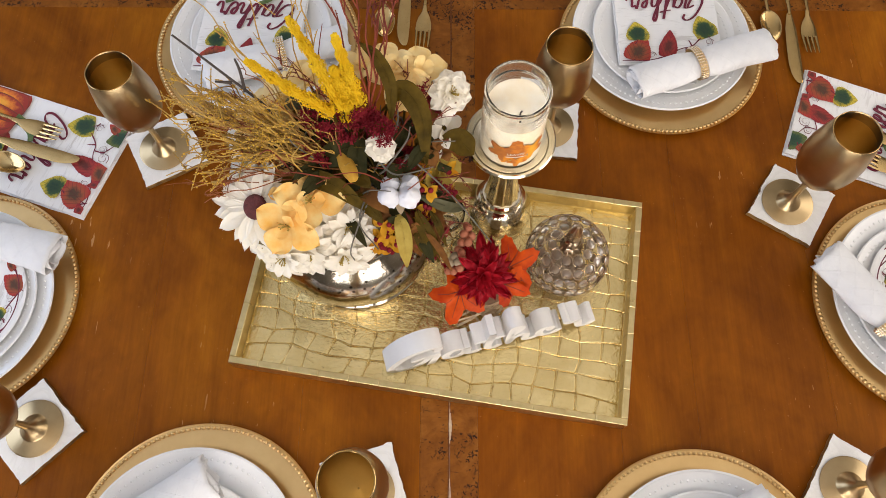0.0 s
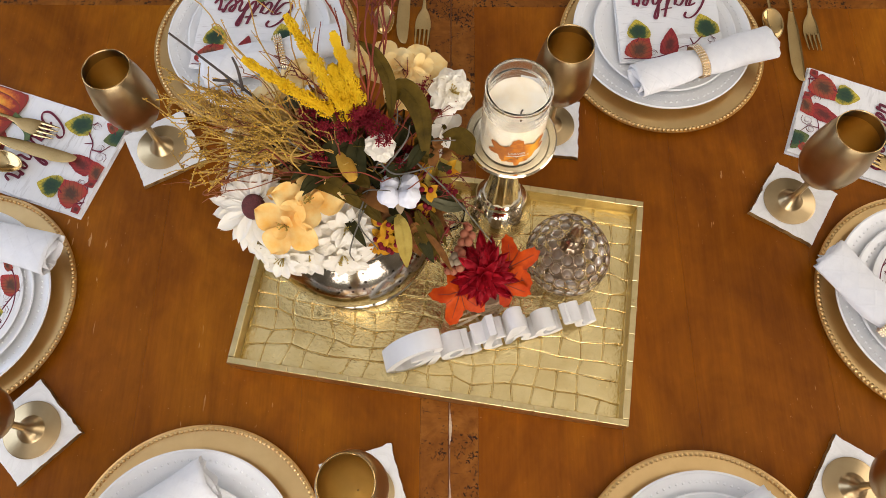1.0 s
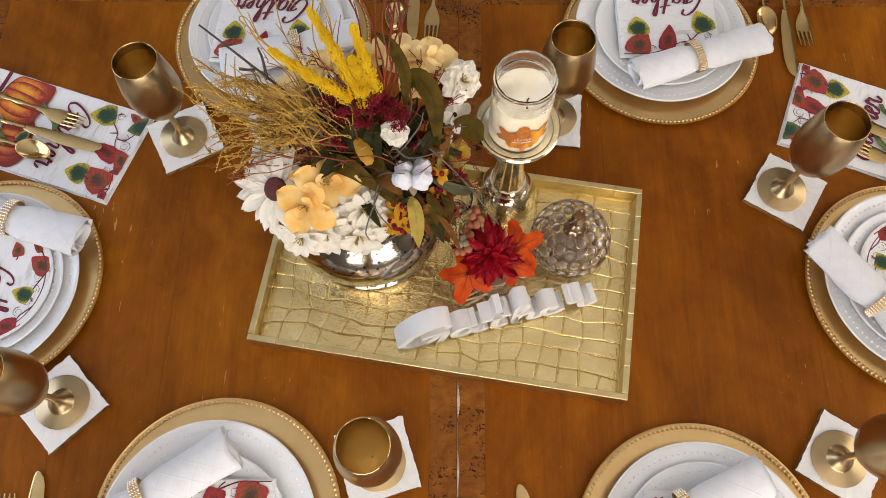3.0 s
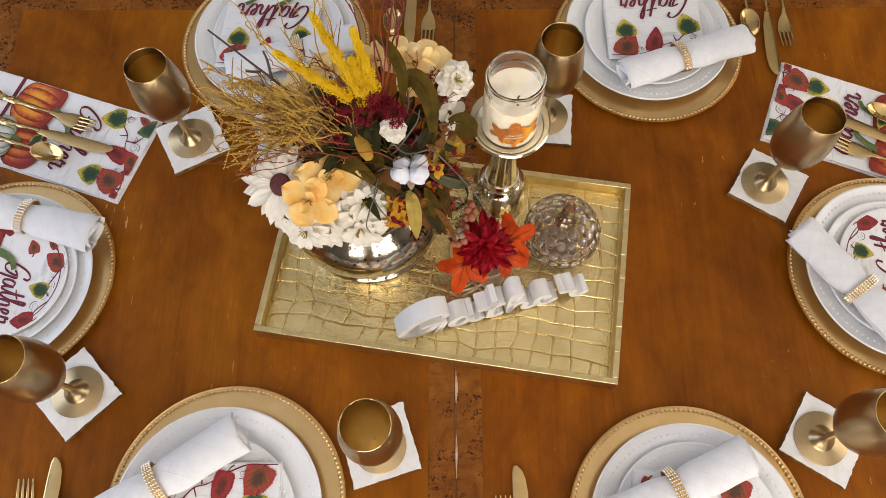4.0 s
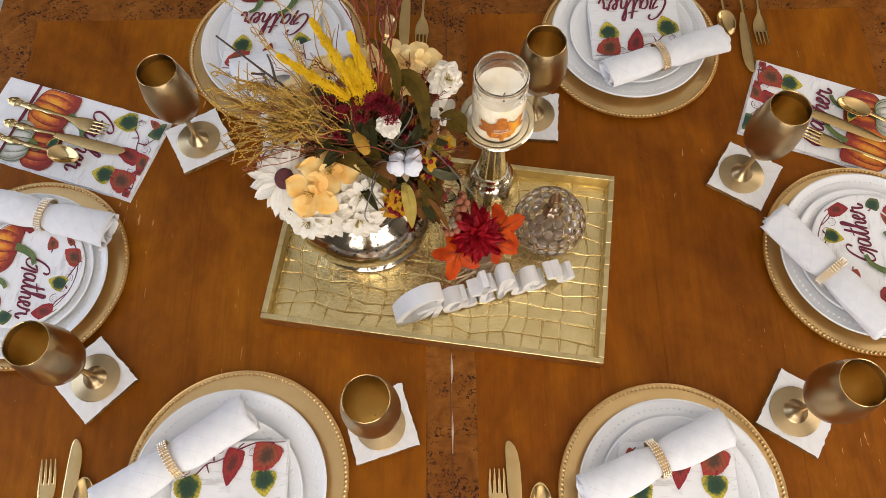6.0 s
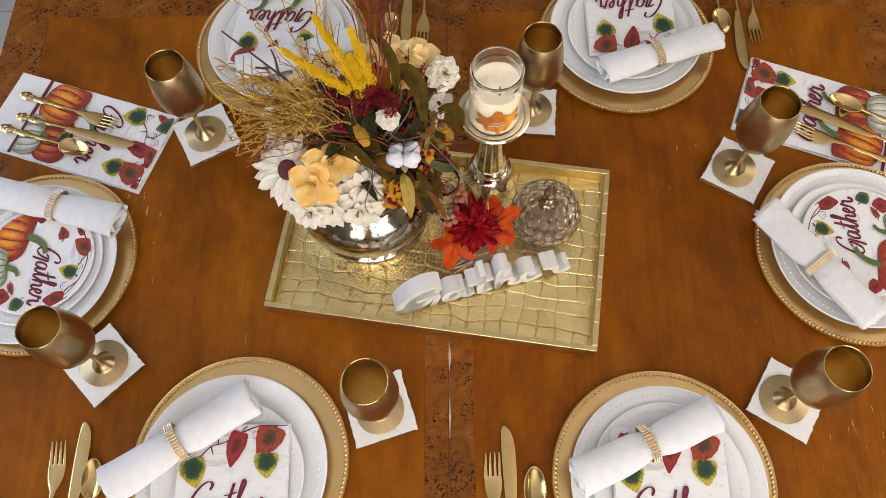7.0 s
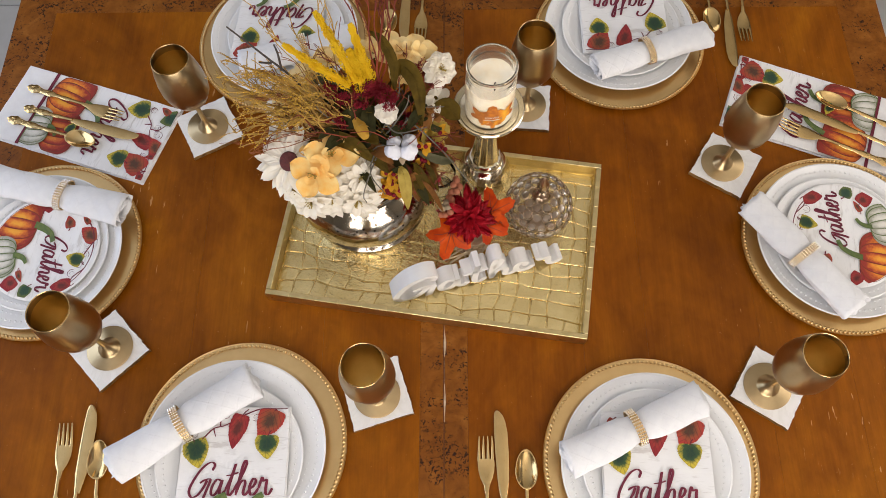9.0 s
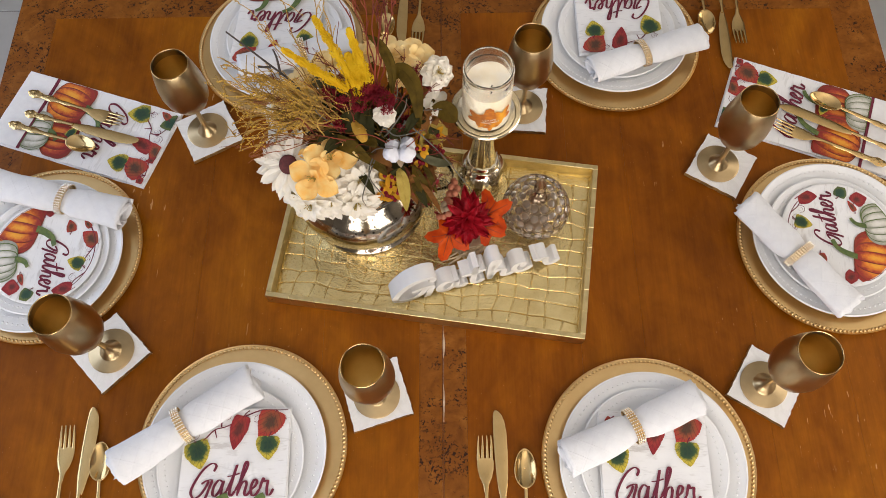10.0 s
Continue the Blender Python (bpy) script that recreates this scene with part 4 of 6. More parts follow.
# ---- cutlery: tip towards +y, middle of the length at the origin ----
def handle(s, y0, y1):
    """An ornate handle, bulging and ribbed, from y0 (end) to y1 (neck)."""
    rows, n = [], 26
    for k in range(n + 1):
        q = k / n
        w = 0.0030 + 0.0062 * math.exp(-((q - 0.12) / 0.11) ** 2) + 0.0034 * math.exp(-((q - 0.40) / 0.12) ** 2) + 0.0012 * math.exp(-((q - 0.7) / 0.08) ** 2)
        w *= 1 + 0.10 * math.sin(q * 60) * (1 - q)
        if k == 0:
            w *= 0.4
        rows.append((y0 + (y1 - y0) * q, 0, w, 0.0052 + 0.002 * q, 0.0018 + 0.0011 * (1 - q) * (1 + math.sin(q * 48)) * 0.6))
    s.loft(rows, 10)
    for k in range(5):
        # raised scrolls
        y = y0 + 0.012 + 0.011 * k
        for x in (-0.0032 + 0.0004 * k, 0.0032 - 0.0004 * k):
            s.ball((x, y, 0.0072), 0.0023, squash=(0.7, 2.1, 0.4), seg=8, rings=5)
    return s


def fork(length=0.205):
    t = thing("fork", pose(0, 0, 0), "gold fork with an ornate scrolled handle", "fork", "gold cutlery")
    h = length / 2
    part("handle", handle(Shape(), -h, h - 0.085), GOLD_CUT, t)
    s = Shape().loft([(h - 0.086, 0, 0.003, 0.0072, 0.0016), (h - 0.074, 0, 0.0042, 0.0058, 0.0012), (h - 0.063, 0, 0.0094, 0.0038, 0.0010), (h - 0.052, 0, 0.0122, 0.0027, 0.0010), (h - 0.042, 0, 0.0130, 0.0025, 0.0010), (h - 0.034, 0, 0.0130, 0.0030, 0.0010)], 12)
    for x in (-0.0106, -0.0036, 0.0036, 0.0106):
        part("tine", Shape().loft([(h - 0.037, x, 0.0026, 0.0029, 0.0010), (h - 0.024, x * 0.99, 0.0021, 0.0042, 0.0010), (h - 0.009, x * 0.96, 0.0017, 0.0066, 0.0009), (h, x * 0.93, 0.0008, 0.0082, 0.0006)], 8), GOLD_CUT, t)
    part("head", s, GOLD_CUT, t)
    return t


def knife(length=0.235):
    t = thing("knife", pose(0, 0, 0), "gold table knife with an ornate scrolled handle", "knife", "gold cutlery")
    h = length / 2
    part("handle", handle(Shape(), -h, -h + 0.102), GOLD_CUT, t)
    s = Shape()
    b = -h + 0.10
    L = length - 0.10
    s.loft([(b, 0, 0.0042, 0.0055, 0.0020), (b + 0.012, 0, 0.0062, 0.005, 0.0012), (b + 0.03, 0.0004, 0.0088, 0.005, 0.0011), (b + 0.07, 0.0006, 0.0103, 0.005, 0.0010), (b + 0.100, 0.0004, 0.0104, 0.005, 0.0009), (b + L - 0.018, -0.0006, 0.0090, 0.005, 0.0008), (b + L - 0.008, -0.0020, 0.0070, 0.005, 0.0007), (b + L - 0.002, -0.0034, 0.0042, 0.005, 0.0006), (b + L, -0.0042, 0.0014, 0.005, 0.0005)], 12)
    part("blade", s, GOLD_CUT, t)
    return t


def spoon(length=0.185):
    t = thing("spoon", pose(0, 0, 0), "gold spoon with an ornate scrolled handle", "spoon", "gold cutlery")
    h = length / 2
    part("handle", handle(Shape(), -h, h - 0.058), GOLD_CUT, t)
    s = Shape()
    nu, nv, vs, fs = 12, 24, [], []
    for k in range(nu + 1):
        r = k / nu
        for j in range(nv):
            a = 2 * math.pi * j / nv
            egg = 1 - 0.12 * math.sin(a)
            vs.append((0.0166 * r * math.cos(a) * egg, h - 0.031 + 0.030 * r * math.sin(a), 0.0012 + 0.0088 * r ** 2.0))
    for k in range(nu):
        for j in range(nv):
            u = (j + 1) % nv
            fs.append((k * nv + j, (k + 1) * nv + j, (k + 1) * nv + u, k * nv + u))
    s.add(vs, fs)
    bowl = part("bowl", s, GOLD_CUT, t)
    w = bowl.modifiers.new("thickness", "SOLIDIFY")
    w.thickness = 0.0011
    return t


SETS = {"fork": [], "knife": [], "spoon": []}


def lay(kind, tip, end=None, turn=None, z=TOP):
    """Lays a piece with its tip at tip, its handle towards end."""
    make, length = {"fork": (fork, 0.205), "knife": (knife, 0.235), "spoon": (spoon, 0.185)}[kind]
    tip = Vector(tip)
    d = (tip - Vector(end)).normalized() if end else Vector((-math.sin(radians(turn)), math.cos(radians(turn))))
    c = tip - d * length / 2
    m = pose(c.x, c.y, z, 0, 0, math.degrees(math.atan2(-d.x, d.y)))
    if SETS[kind]:
        SETS[kind].append(copy_thing(SETS[kind][0], m))
    else:
        SETS[kind].append(make())
        SETS[kind][0].matrix_basis = m


lay("fork", (-0.599, -0.287), turn=2.5)
lay("knife", (-0.561, -0.258), turn=-1)
lay("spoon", (-0.541, -0.312), turn=6)
lay("fork", (0.065, -0.308), turn=0.5)
lay("knife", (0.088, -0.268), turn=1.5)
lay("spoon", (0.127, -0.327), turn=-0.5)
lay("spoon", (-0.109, 0.465), turn=181)
lay("knife", (-0.080, 0.452), turn=177.5)
lay("fork", (-0.048, 0.447), turn=177)
lay("spoon", (0.527, 0.462), turn=180)
lay("knife", (0.555, 0.384), turn=177)
lay("fork", (0.588, 0.440), turn=177)
ZT = TOP + 0.0082
lay("fork", (-0.600, 0.275), (-0.761, 0.333), z=ZT)
lay("knife", (-0.565, 0.230), (-0.780, 0.295), z=ZT)
lay("spoon", (-0.640, 0.217), (-0.780, 0.263), z=ZT)
lay("spoon", (0.691, 0.315), (0.822, 0.240), z=ZT)
lay("knife", (0.635, 0.295), (0.807, 0.202), z=ZT)
lay("fork", (0.617, 0.254), (0.784, 0.172), z=ZT)


# ---- coasters and goblets ----
def coaster(m, seed):
    t = thing("marble_coaster", m, "square white marble coaster with chipped gilded edges", "coaster", "marble coasters")
    rnd = random.Random(seed)
    h, out = 0.0500, []
    for c in range(4):
        for k in range(16):
            q = (k / 16 * 2 - 1) * h
            e = h - 0.0014 + 0.0024 * noise.noise((q * 160, c * 3.3, seed)) + rnd.uniform(-0.0004, 0.0004)
            out.append([(q, -e), (e, q), (-q, e), (-e, -q)][c])
    n = len(out)
    s = Shape()
    vs = [(x * 1.0, y * 1.0, 0.0) for x, y in out] + [(x * 1.008, y * 1.008, 0.0045) for x, y in out] + [(x * 0.992, y * 0.992, 0.0082) for x, y in out]
    fs = [tuple(reversed(range(n)))]
    for r in range(2):
        fs += [(r * n + a, r * n + (a + 1) % n, (r + 1) * n + (a + 1) % n, (r + 1) * n + a) for a in range(n)]
    part("gilded_edge", s.add(vs, fs), GOLD_EDGE, t, "rough gold painted edge")
    inner = [(x * (0.992 - 0.008 * abs(noise.noise((x * 300, y * 300, seed)))), y * (0.992 - 0.008 * abs(noise.noise((x * 300, y * 300, seed + 5))))) for x, y in out]
    part("slab", Shape().plate_of(inner, 0.0015, 0.0088), MARBLE, t)


def goblet():
    t = thing("wine_goblet", pose(0, 0, 0), "brushed gold metal wine goblet standing on a coaster", "goblet", "gold goblets")
    part("foot", Shape().lathe([(0.0, 0.0008), (0.034, 0.0), (0.0375, 0.0008), (0.0378, 0.002), (0.036, 0.0032), (0.0190, 0.0036), (0.0176, 0.0046), (0.0160, 0.0075), (0.0118, 0.0120), (0.0070, 0.0185), (0.0050, 0.026), (0.0, 0.026)], 56), GOLD_CUP, t)
    part("stem", Shape().lathe([(0.0049, 0.0255), (0.0043, 0.045), (0.0043, 0.066), (0.0062, 0.080), (0.0, 0.083)], 24), GOLD_CUP, t)
    bowl = [(0.0, 0.0785), (0.0075, 0.0795), (0.018, 0.085), (0.029, 0.097), (0.0368, 0.114), (0.0398, 0.133), (0.0393, 0.153), (0.0356, 0.179), (0.0306, 0.2025), (0.0301, 0.2031), (0.0295, 0.2020), (0.0338, 0.183), (0.0, 0.183)]
    inside = [(0.0, 0.082), (0.017, 0.087), (0.028, 0.099), (0.0356, 0.115), (0.0386, 0.133), (0.0381, 0.153), (0.0344, 0.179), (0.0338, 0.183)]
    rim = Shape().lathe(bowl[:-1], 64)
    del rim.f[-1], rim.i[-1]
    part("bowl", rim, GOLD_CUP, t)
    lining = Shape().lathe(inside, 64)
    del lining.f[-1], lining.i[-1]
    part("rim", Shape().tube([(0.0301 * math.cos(math.pi * k / 32), 0.0301 * math.sin(math.pi * k / 32), 0.2029) for k in range(65)], 0.0006, seg=8), GOLD_CUT, t, "polished gold lip")
    # brighter colour stands for light reflected inside the bowl
    part("lining", lining, GOLD_LIT_INSIDE, t, "unbrushed gold inside of the bowl, coloured brighter to look lit")
    return t


COASTERS = [(-0.553, -0.168, 45), (-0.4365, 0.256, 28.5), (-0.1085, -0.2405, 17.5), (0.508, 0.170, 58), (0.522, -0.232, -32.5), (0.149, 0.296, -4.6)]
GOBLETS = [(-0.549, -0.166), (-0.4385, 0.256), (-0.107, -0.243), (0.501, 0.172), (0.515, -0.231), (0.153, 0.2985)]
cup = goblet()
for n, ((cx, cy, turn), (gx, gy)) in enumerate(zip(COASTERS, GOBLETS)):
    coaster(pose(cx, cy, TOP, 0, 0, turn), n + 3)
    m = pose(gx, gy, TOP + 0.0088, 0, 0, 40 * n)
    if n:
        copy_thing(cup, m)
    else:
        cup.matrix_basis = m


# ---- the gold tray ----
TRAY = pose(-0.0088, 0.0395, TOP, 0, 0, -8.6)
tray = thing("serving_tray", TRAY, "champagne gold tray embossed like crocodile leather", "tray")
TW, TH, TR = 0.267, 0.161, 0.033
part("base", Shape().box(-TW + 0.004, -TH + 0.004, 0.0, TW - 0.004, TH - 0.004, 0.006), FOIL, tray)
rnd = random.Random(11)
NX, NY = 18, 12
grid = {}
for a in range(NX + 1):
    for b in range(NY + 1):
        x = (a / NX - 0.5) * 2 * (TW - 0.0095)
        y = (b / NY - 0.5) * 2 * (TH - 0.0095)
        if 0 < a < NX:
            x += rnd.uniform(-0.004, 0.004) + 0.007 * noise.noise((x * 9, y * 14, 2))
        if 0 < b < NY:
            y += rnd.uniform(-0.004, 0.004) + 0.012 * noise.noise((x * 8, y * 8, 7))
        grid[a, b] = Vector((x, y, 0))
s = Shape()
done = set()
for b in range(NY):
    for a in range(NX):
        if (a, b) in done:
            continue
        wide = 2 if a < NX - 1 and rnd.random() < 0.14 else 1
        for q in range(wide):
            done.add((a + q, b))
        ring = [grid[a, b], *([grid[a + 1, b]] if wide == 2 else []), grid[a + wide, b], grid[a + wide, b + 1], *([grid[a + 1, b + 1]] if wide == 2 else []), grid[a, b + 1]]
        c = sum(ring, Vector()) / len(ring)
        lv = []
        h = rnd.uniform(0.0010, 0.0015)
        for inset, z in ((0.0008, 0.0060), (0.0016, 0.0060 + 0.5 * h), (0.0030, 0.0060 + 0.62 * h), (0.0045, 0.0060 + h * 0.55)):
            lv.append([(c + (p - c) * max(0.1, 1 - inset / max(0.004, (p - c).length) * 1.3)) + Vector((0, 0, z)) for p in ring])
        for p, q in ((grid[a, b], grid[a, b + 1]), (grid[a, b], grid[a + 1, b]), *([(grid[a + 1, b], grid[a + 2, b])] if wide == 2 else [])):
            # raised cord along the seam
            mid = (p + q) / 2 + Vector((rnd.uniform(-0.0008, 0.0008), rnd.uniform(-0.0008, 0.0008), 0))
            run = (q - p).normalized()
            cross = Vector((-run.y, run.x, 0))
            for tick in range(int((q - p).length / 0.0034)):
                # stitch marks across the seam
                c = p + run * (0.0017 + 0.0034 * tick) + cross * rnd.uniform(-0.0006, 0.0006)
                s.tube([c - cross * 0.0016 + Vector((0, 0, 0.0066)), c + cross * 0.0016 + run * 0.0007 + Vector((0, 0, 0.0066))], 0.0004, 0.0003, 3)
            s.tube([v + Vector((0, 0, 0.0064 + rnd.uniform(0, 0.0004))) for v in (p, (p + mid) / 2, mid, (q + mid) / 2, q)], rnd.uniform(0.0004, 0.0008), rnd.uniform(0.0004, 0.0008), 5)
        n = len(ring)
        vs = [p for r in lv for p in r] + [c + Vector((0, 0, 0.0060 + h * rnd.uniform(0.35, 0.62)))]
        fs = [(r * n + k, r * n + (k + 1) % n, (r + 1) * n + (k + 1) % n, (r + 1) * n + k) for r in range(3) for k in range(n)]
        fs += [(3 * n + k, 3 * n + (k + 1) % n, 4 * n) for k in range(n)]
        s.add(vs, fs)
tagged(part("embossed_sheet", s, FOIL, tray, "raised crocodile scales of gold foil", smooth=55), kind="stuff")
for x0, y0, x1, y1, name in ((-TW, -TH, TW, -TH + 0.0085, "front"), (-TW, TH - 0.0085, TW, TH, "back"), (-TW, -TH + 0.0087, -TW + 0.0085, TH - 0.0087, "end"), (TW - 0.0085, -TH + 0.0087, TW, TH - 0.0087, "end")):
    s = Shape()
    along = x1 - x0 > y1 - y0
    n = 13 if along else 8
    for k in range(n):
        # scales along the wall, with fine grooves between
        q0, q1 = k / n, (k + 1) / n
        g = 0.0004
        if along:
            s.box(x0 + (x1 - x0) * q0 + g, y0, 0.0, x0 + (x1 - x0) * q1 - g, y1, TR - rnd.uniform(0, 0.0005), bevel=0.0005)
        else:
            s.box(x0, y0 + (y1 - y0) * q0 + g, 0.0, x1, y0 + (y1 - y0) * q1 - g, TR - rnd.uniform(0, 0.0005), bevel=0.0005)
    s.box(x0 + 0.0008, y0 + 0.0008, 0.0005, x1 - 0.0008, y1 - 0.0008, TR - 0.0013)
    part("tray_wall", s, FOIL_RIM, tray)
FLOOR = TOP + 0.0073

# ---- the candle on its stand ----
CX, CY = 0.0715, 0.153
stand = thing("candle_stand", pose(CX, CY, FLOOR), "silvered mercury glass candle stand on the gold tray", "candle stand")
part("base", Shape().lathe([(0.0, 0.0), (0.044, 0.0), (0.046, 0.004), (0.046, 0.012), (0.0445, 0.028), (0.038, 0.044), (0.0305, 0.054), (0.028, 0.056), (0.0, 0.056)], 64), MERCURY_PALE, stand)
part("ring", Shape().lathe([(0.0, 0.0555), (0.0285, 0.0555), (0.0295, 0.059), (0.0275, 0.062), (0.0275, 0.064), (0.0285, 0.067), (0.026, 0.070), (0.0, 0.070)], 56), MERCURY_PALE, stand)
part("column", Shape().lathe([(0.0, 0.0695), (0.0245, 0.0695), (0.0225, 0.085), (0.0185, 0.13), (0.0165, 0.175), (0.0165, 0.190), (0.022, 0.200), (0.0, 0.201)], 56, wave=lambda a, k: 1 + 0.02 * math.cos(12 * a)), MERCURY_PALE, stand)
part("dish", Shape().lathe([(0.0, 0.199), (0.024, 0.199), (0.046, 0.207), (0.0535, 0.214), (0.0548, 0.2185), (0.0530, 0.2205), (0.0505, 0.219), (0.0465, 0.2165), (0.0455, 0.2145), (0.040, 0.2125), (0.0, 0.211)], 72), MERCURY_PALE, stand)
JZ = FLOOR + 0.2112
jar = thing("jar_candle", pose(CX, CY, JZ), "cream candle in a glass jar with an autumn label", "candle")
gl = [(0.0, 0.0), (0.034, 0.0), (0.0368, 0.003), (0.0372, 0.010), (0.0372, 0.092), (0.0358, 0.098), (0.0352, 0.102), (0.0366, 0.1045), (0.0370, 0.1115), (0.0354, 0.1150), (0.0340, 0.1140), (0.0330, 0.104), (0.0336, 0.094), (0.0340, 0.086), (0.0340, 0.006), (0.0, 0.005)]
jg = part("glass", Shape().lathe(gl, 64), GLASS, jar, "clear glass jar")
jg.visible_shadow = False
rnd = random.Random(5)
top = lambda x, y: 0.079 + 0.0035 * noise.noise((x * 40, y * 40, 1)) + 0.006 * max(0, (x + y) / 0.05 - 0.3)
s = Shape()
rings, seg, vs, fs = 9, 40, [], []
for k in range(rings + 1):
    for q in range(seg):
        a, r = 2 * math.pi * q / seg, 0.0352 * k / rings
        x, y = r * math.cos(a), r * math.sin(a)
        vs.append((x, y, top(x, y)))
for k in range(rings):
    for q in range(seg):
        fs.append((k * seg + q, (k + 1) * seg + q, (k + 1) * seg + (q + 1) % seg, k * seg + (q + 1) % seg))
n = len(vs)
vs += [(0.0352 * math.cos(2 * math.pi * q / seg), 0.0352 * math.sin(2 * math.pi * q / seg), 0.0035) for q in range(seg)]
fs += [(rings * seg + q, n + q, n + (q + 1) % seg, rings * seg + (q + 1) % seg) for q in range(seg)] + [tuple(n + q for q in reversed(range(seg)))]
part("wax", s.add(vs, fs), WAX, jar, "cream wax, partly melted")
part("wick", Shape().tube([(0.004, -0.014, 0.076), (0.004, -0.014, 0.087), (0.005, -0.015, 0.092)], 0.0011, 0.0009, 6), WICK, jar, "short black wick")


def wrapped(outline, r, depth):
    """A thin patch bent round the jar: outline of (arc, height), its middle facing the front."""
    c = (sum(p[0] for p in outline) / len(outline), sum(p[1] for p in outline) / len(outline))
    pts, n = [], len(outline)
    for f in (0.999, 0.66, 0.33):
        pts += [(c[0] + (x - c[0]) * f, c[1] + (y - c[1]) * f) for x, y in outline]
    pts.append(c)
    vs = [((r + depth) * math.sin(x / r), -(r + depth) * math.cos(x / r), y) for x, y in pts]
    fs = [(q * n + k, q * n + (k + 1) % n, (q + 1) * n + (k + 1) % n, (q + 1) * n + k) for q in range(2) for k in range(n)]
    fs += [(2 * n + k, 2 * n + (k + 1) % n, 3 * n) for k in range(n)]
    return Shape().add(vs, fs)


def maple(size, seed, lobes=5):
    out, rnd = [], random.Random(seed)
    for k in range(60):
        a = 2 * math.pi * k / 60
        b = (a - math.pi / 2 + math.pi) % (2 * math.pi) - math.pi
        r = (0.52 + 0.48 * abs(math.cos(b * lobes / 2)) ** 2.0) * (1 - 0.25 * abs(b) / math.pi)
        r *= 1 + 0.07 * (k % 2) + rnd.uniform(-0.03, 0.03)
        if abs(b) > 2.7:
            r *= 0.6
        out.append((size * r * math.cos(a), size * r * math.sin(a)))
    return out


for n, (dx, dz, size, mat, turn) in enumerate(((0.0, 0.034, 0.026, LABEL, 0), (-0.016, 0.034, 0.018, LABEL_DARK, 0.7), (0.018, 0.036, 0.019, LABEL, -0.7), (0.002, 0.020, 0.011, LABEL, 3.1))):
    out = [(dx + x * math.cos(turn) - y * math.sin(turn), dz + x * math.sin(turn) + y * math.cos(turn)) for x, y in maple(size * 1.18, n)]
    part("label_leaf", wrapped(out, 0.0372, 0.0003 + 0.0002 * n), mat, jar, "printed autumn leaf label")
cu = bpy.data.curves.new("label_text", "FONT")
cu.body, cu.size, cu.align_x = "LEAVES", 0.0062, "CENTER"
ob = new("label_text", cu)
bpy.context.view_layer.update()
me = bpy.data.meshes.new_from_object(ob)
bpy.data.objects.remove(ob)
for v in me.vertices:
    x, y = v.co.x, v.co.y
    v.co = (0.0386 * math.sin(x / 0.0372), -0.0386 * math.cos(x / 0.0372), 0.034 + y)
me.materials.append(CREAM_INK)
part("label_text", me, None, jar, "small cream lettering")
part("label_line", wrapped([(-0.012, 0.0285), (0.012, 0.0285), (0.012, 0.0292), (-0.012, 0.0292)], 0.0372, 0.0013), CREAM_INK, jar, "thin cream line")
for q in jar.children:
    if q.name.startswith("label"):
        q.matrix_basis = pose(0, 0, 0, 0, 0, 4)

# ---- the wire pumpkin ----
PX, PY = 0.1605, 0.067
pump = thing("wire_pumpkin", pose(PX, PY, FLOOR), "antique nickel wire pumpkin set with clear crystal beads", "pumpkin ornament")
A, C = 0.0565, 0.050


def skin(lat, lon):
    n = Vector((math.cos(lat) * math.cos(lon) / A, math.cos(lat) * math.sin(lon) / A, math.sin(lat) / C)).normalized()
    dip = 1 - 0.16 * max(0, math.sin(lat)) ** 8
    return Vector((A * math.cos(lat) * math.cos(lon), A * math.cos(lat) * math.sin(lon), C + C * math.sin(lat) * dip)), n


bead = Shape().lathe([(0.0, 0.0012), (0.0030, 0.0010), (0.0062, -0.0002), (0.0034, -0.0014), (0.0, -0.0018)], 10)
bead_mesh = bead.mesh("crystal", CRYSTAL, 10)
wire = Shape()
for row, (lat, n) in enumerate(((-62, 10), (-40, 17), (-18, 21), (3, 22), (24, 20), (44, 16), (63, 10))):
    for k in range(n):
        lon = 2 * math.pi * (k + 0.5 * (row % 2)) / n
        p, nn = skin(radians(lat), lon)
        m = facing(p, nn)
        r = 0.0082 - 0.0013 * ((k * 5 + row) % 3 == 0)
        wire.tube([m @ Vector((r * math.cos(2 * math.pi * q / 14), r * math.sin(2 * math.pi * q / 14), 0)) for q in range(15)], 0.0006, seg=5)
        part("crystal", bead_mesh, None, pump, at=m)
for k in range(9):
    # thin stays between the loops
    lon = 2 * math.pi * k / 9
    wire.tube([skin(radians(-80 + 16 * q), lon + 0.18 * math.sin(q * 1.6))[0] * 0.995 for q in range(11)], 0.0007, seg=4)
wire.lathe([(0.020, 0.0), (0.022, 0.001), (0.022, 0.003), (0.020, 0.003)], 24)
part("wire_cage", wire, BRONZE, pump, "cage of looped wire")
s = Shape().lathe([(0.0, 0.083), (0.0145, 0.083), (0.0155, 0.087), (0.0140, 0.091), (0.0105, 0.095), (0.0112, 0.098), (0.0092, 0.103), (0.0058, 0.106), (0.0056, 0.108), (0.0090, 0.115), (0.0096, 0.123), (0.0066, 0.137), (0.0024, 0.148), (0.0, 0.149)], 30, wave=lambda a, k: 1 + 0.08 * math.cos(9 * a + 0.4 * k))
part("stem", s, BRONZE, pump, "ribbed metal finial stem")

# ---- the word sign ----
SX, SY = -0.082, -0.090
sign = thing("word_sign", pose(SX, SY, FLOOR + 0.0012, 0, 0, 14.7), "thick white wooden word sign standing on the tray", "sign")
UPRIGHT = Matrix(((1, 0, 0, 0), (0, 0, 1, 0), (0, 1, 0, 0), (0, 0, 0, 1)))
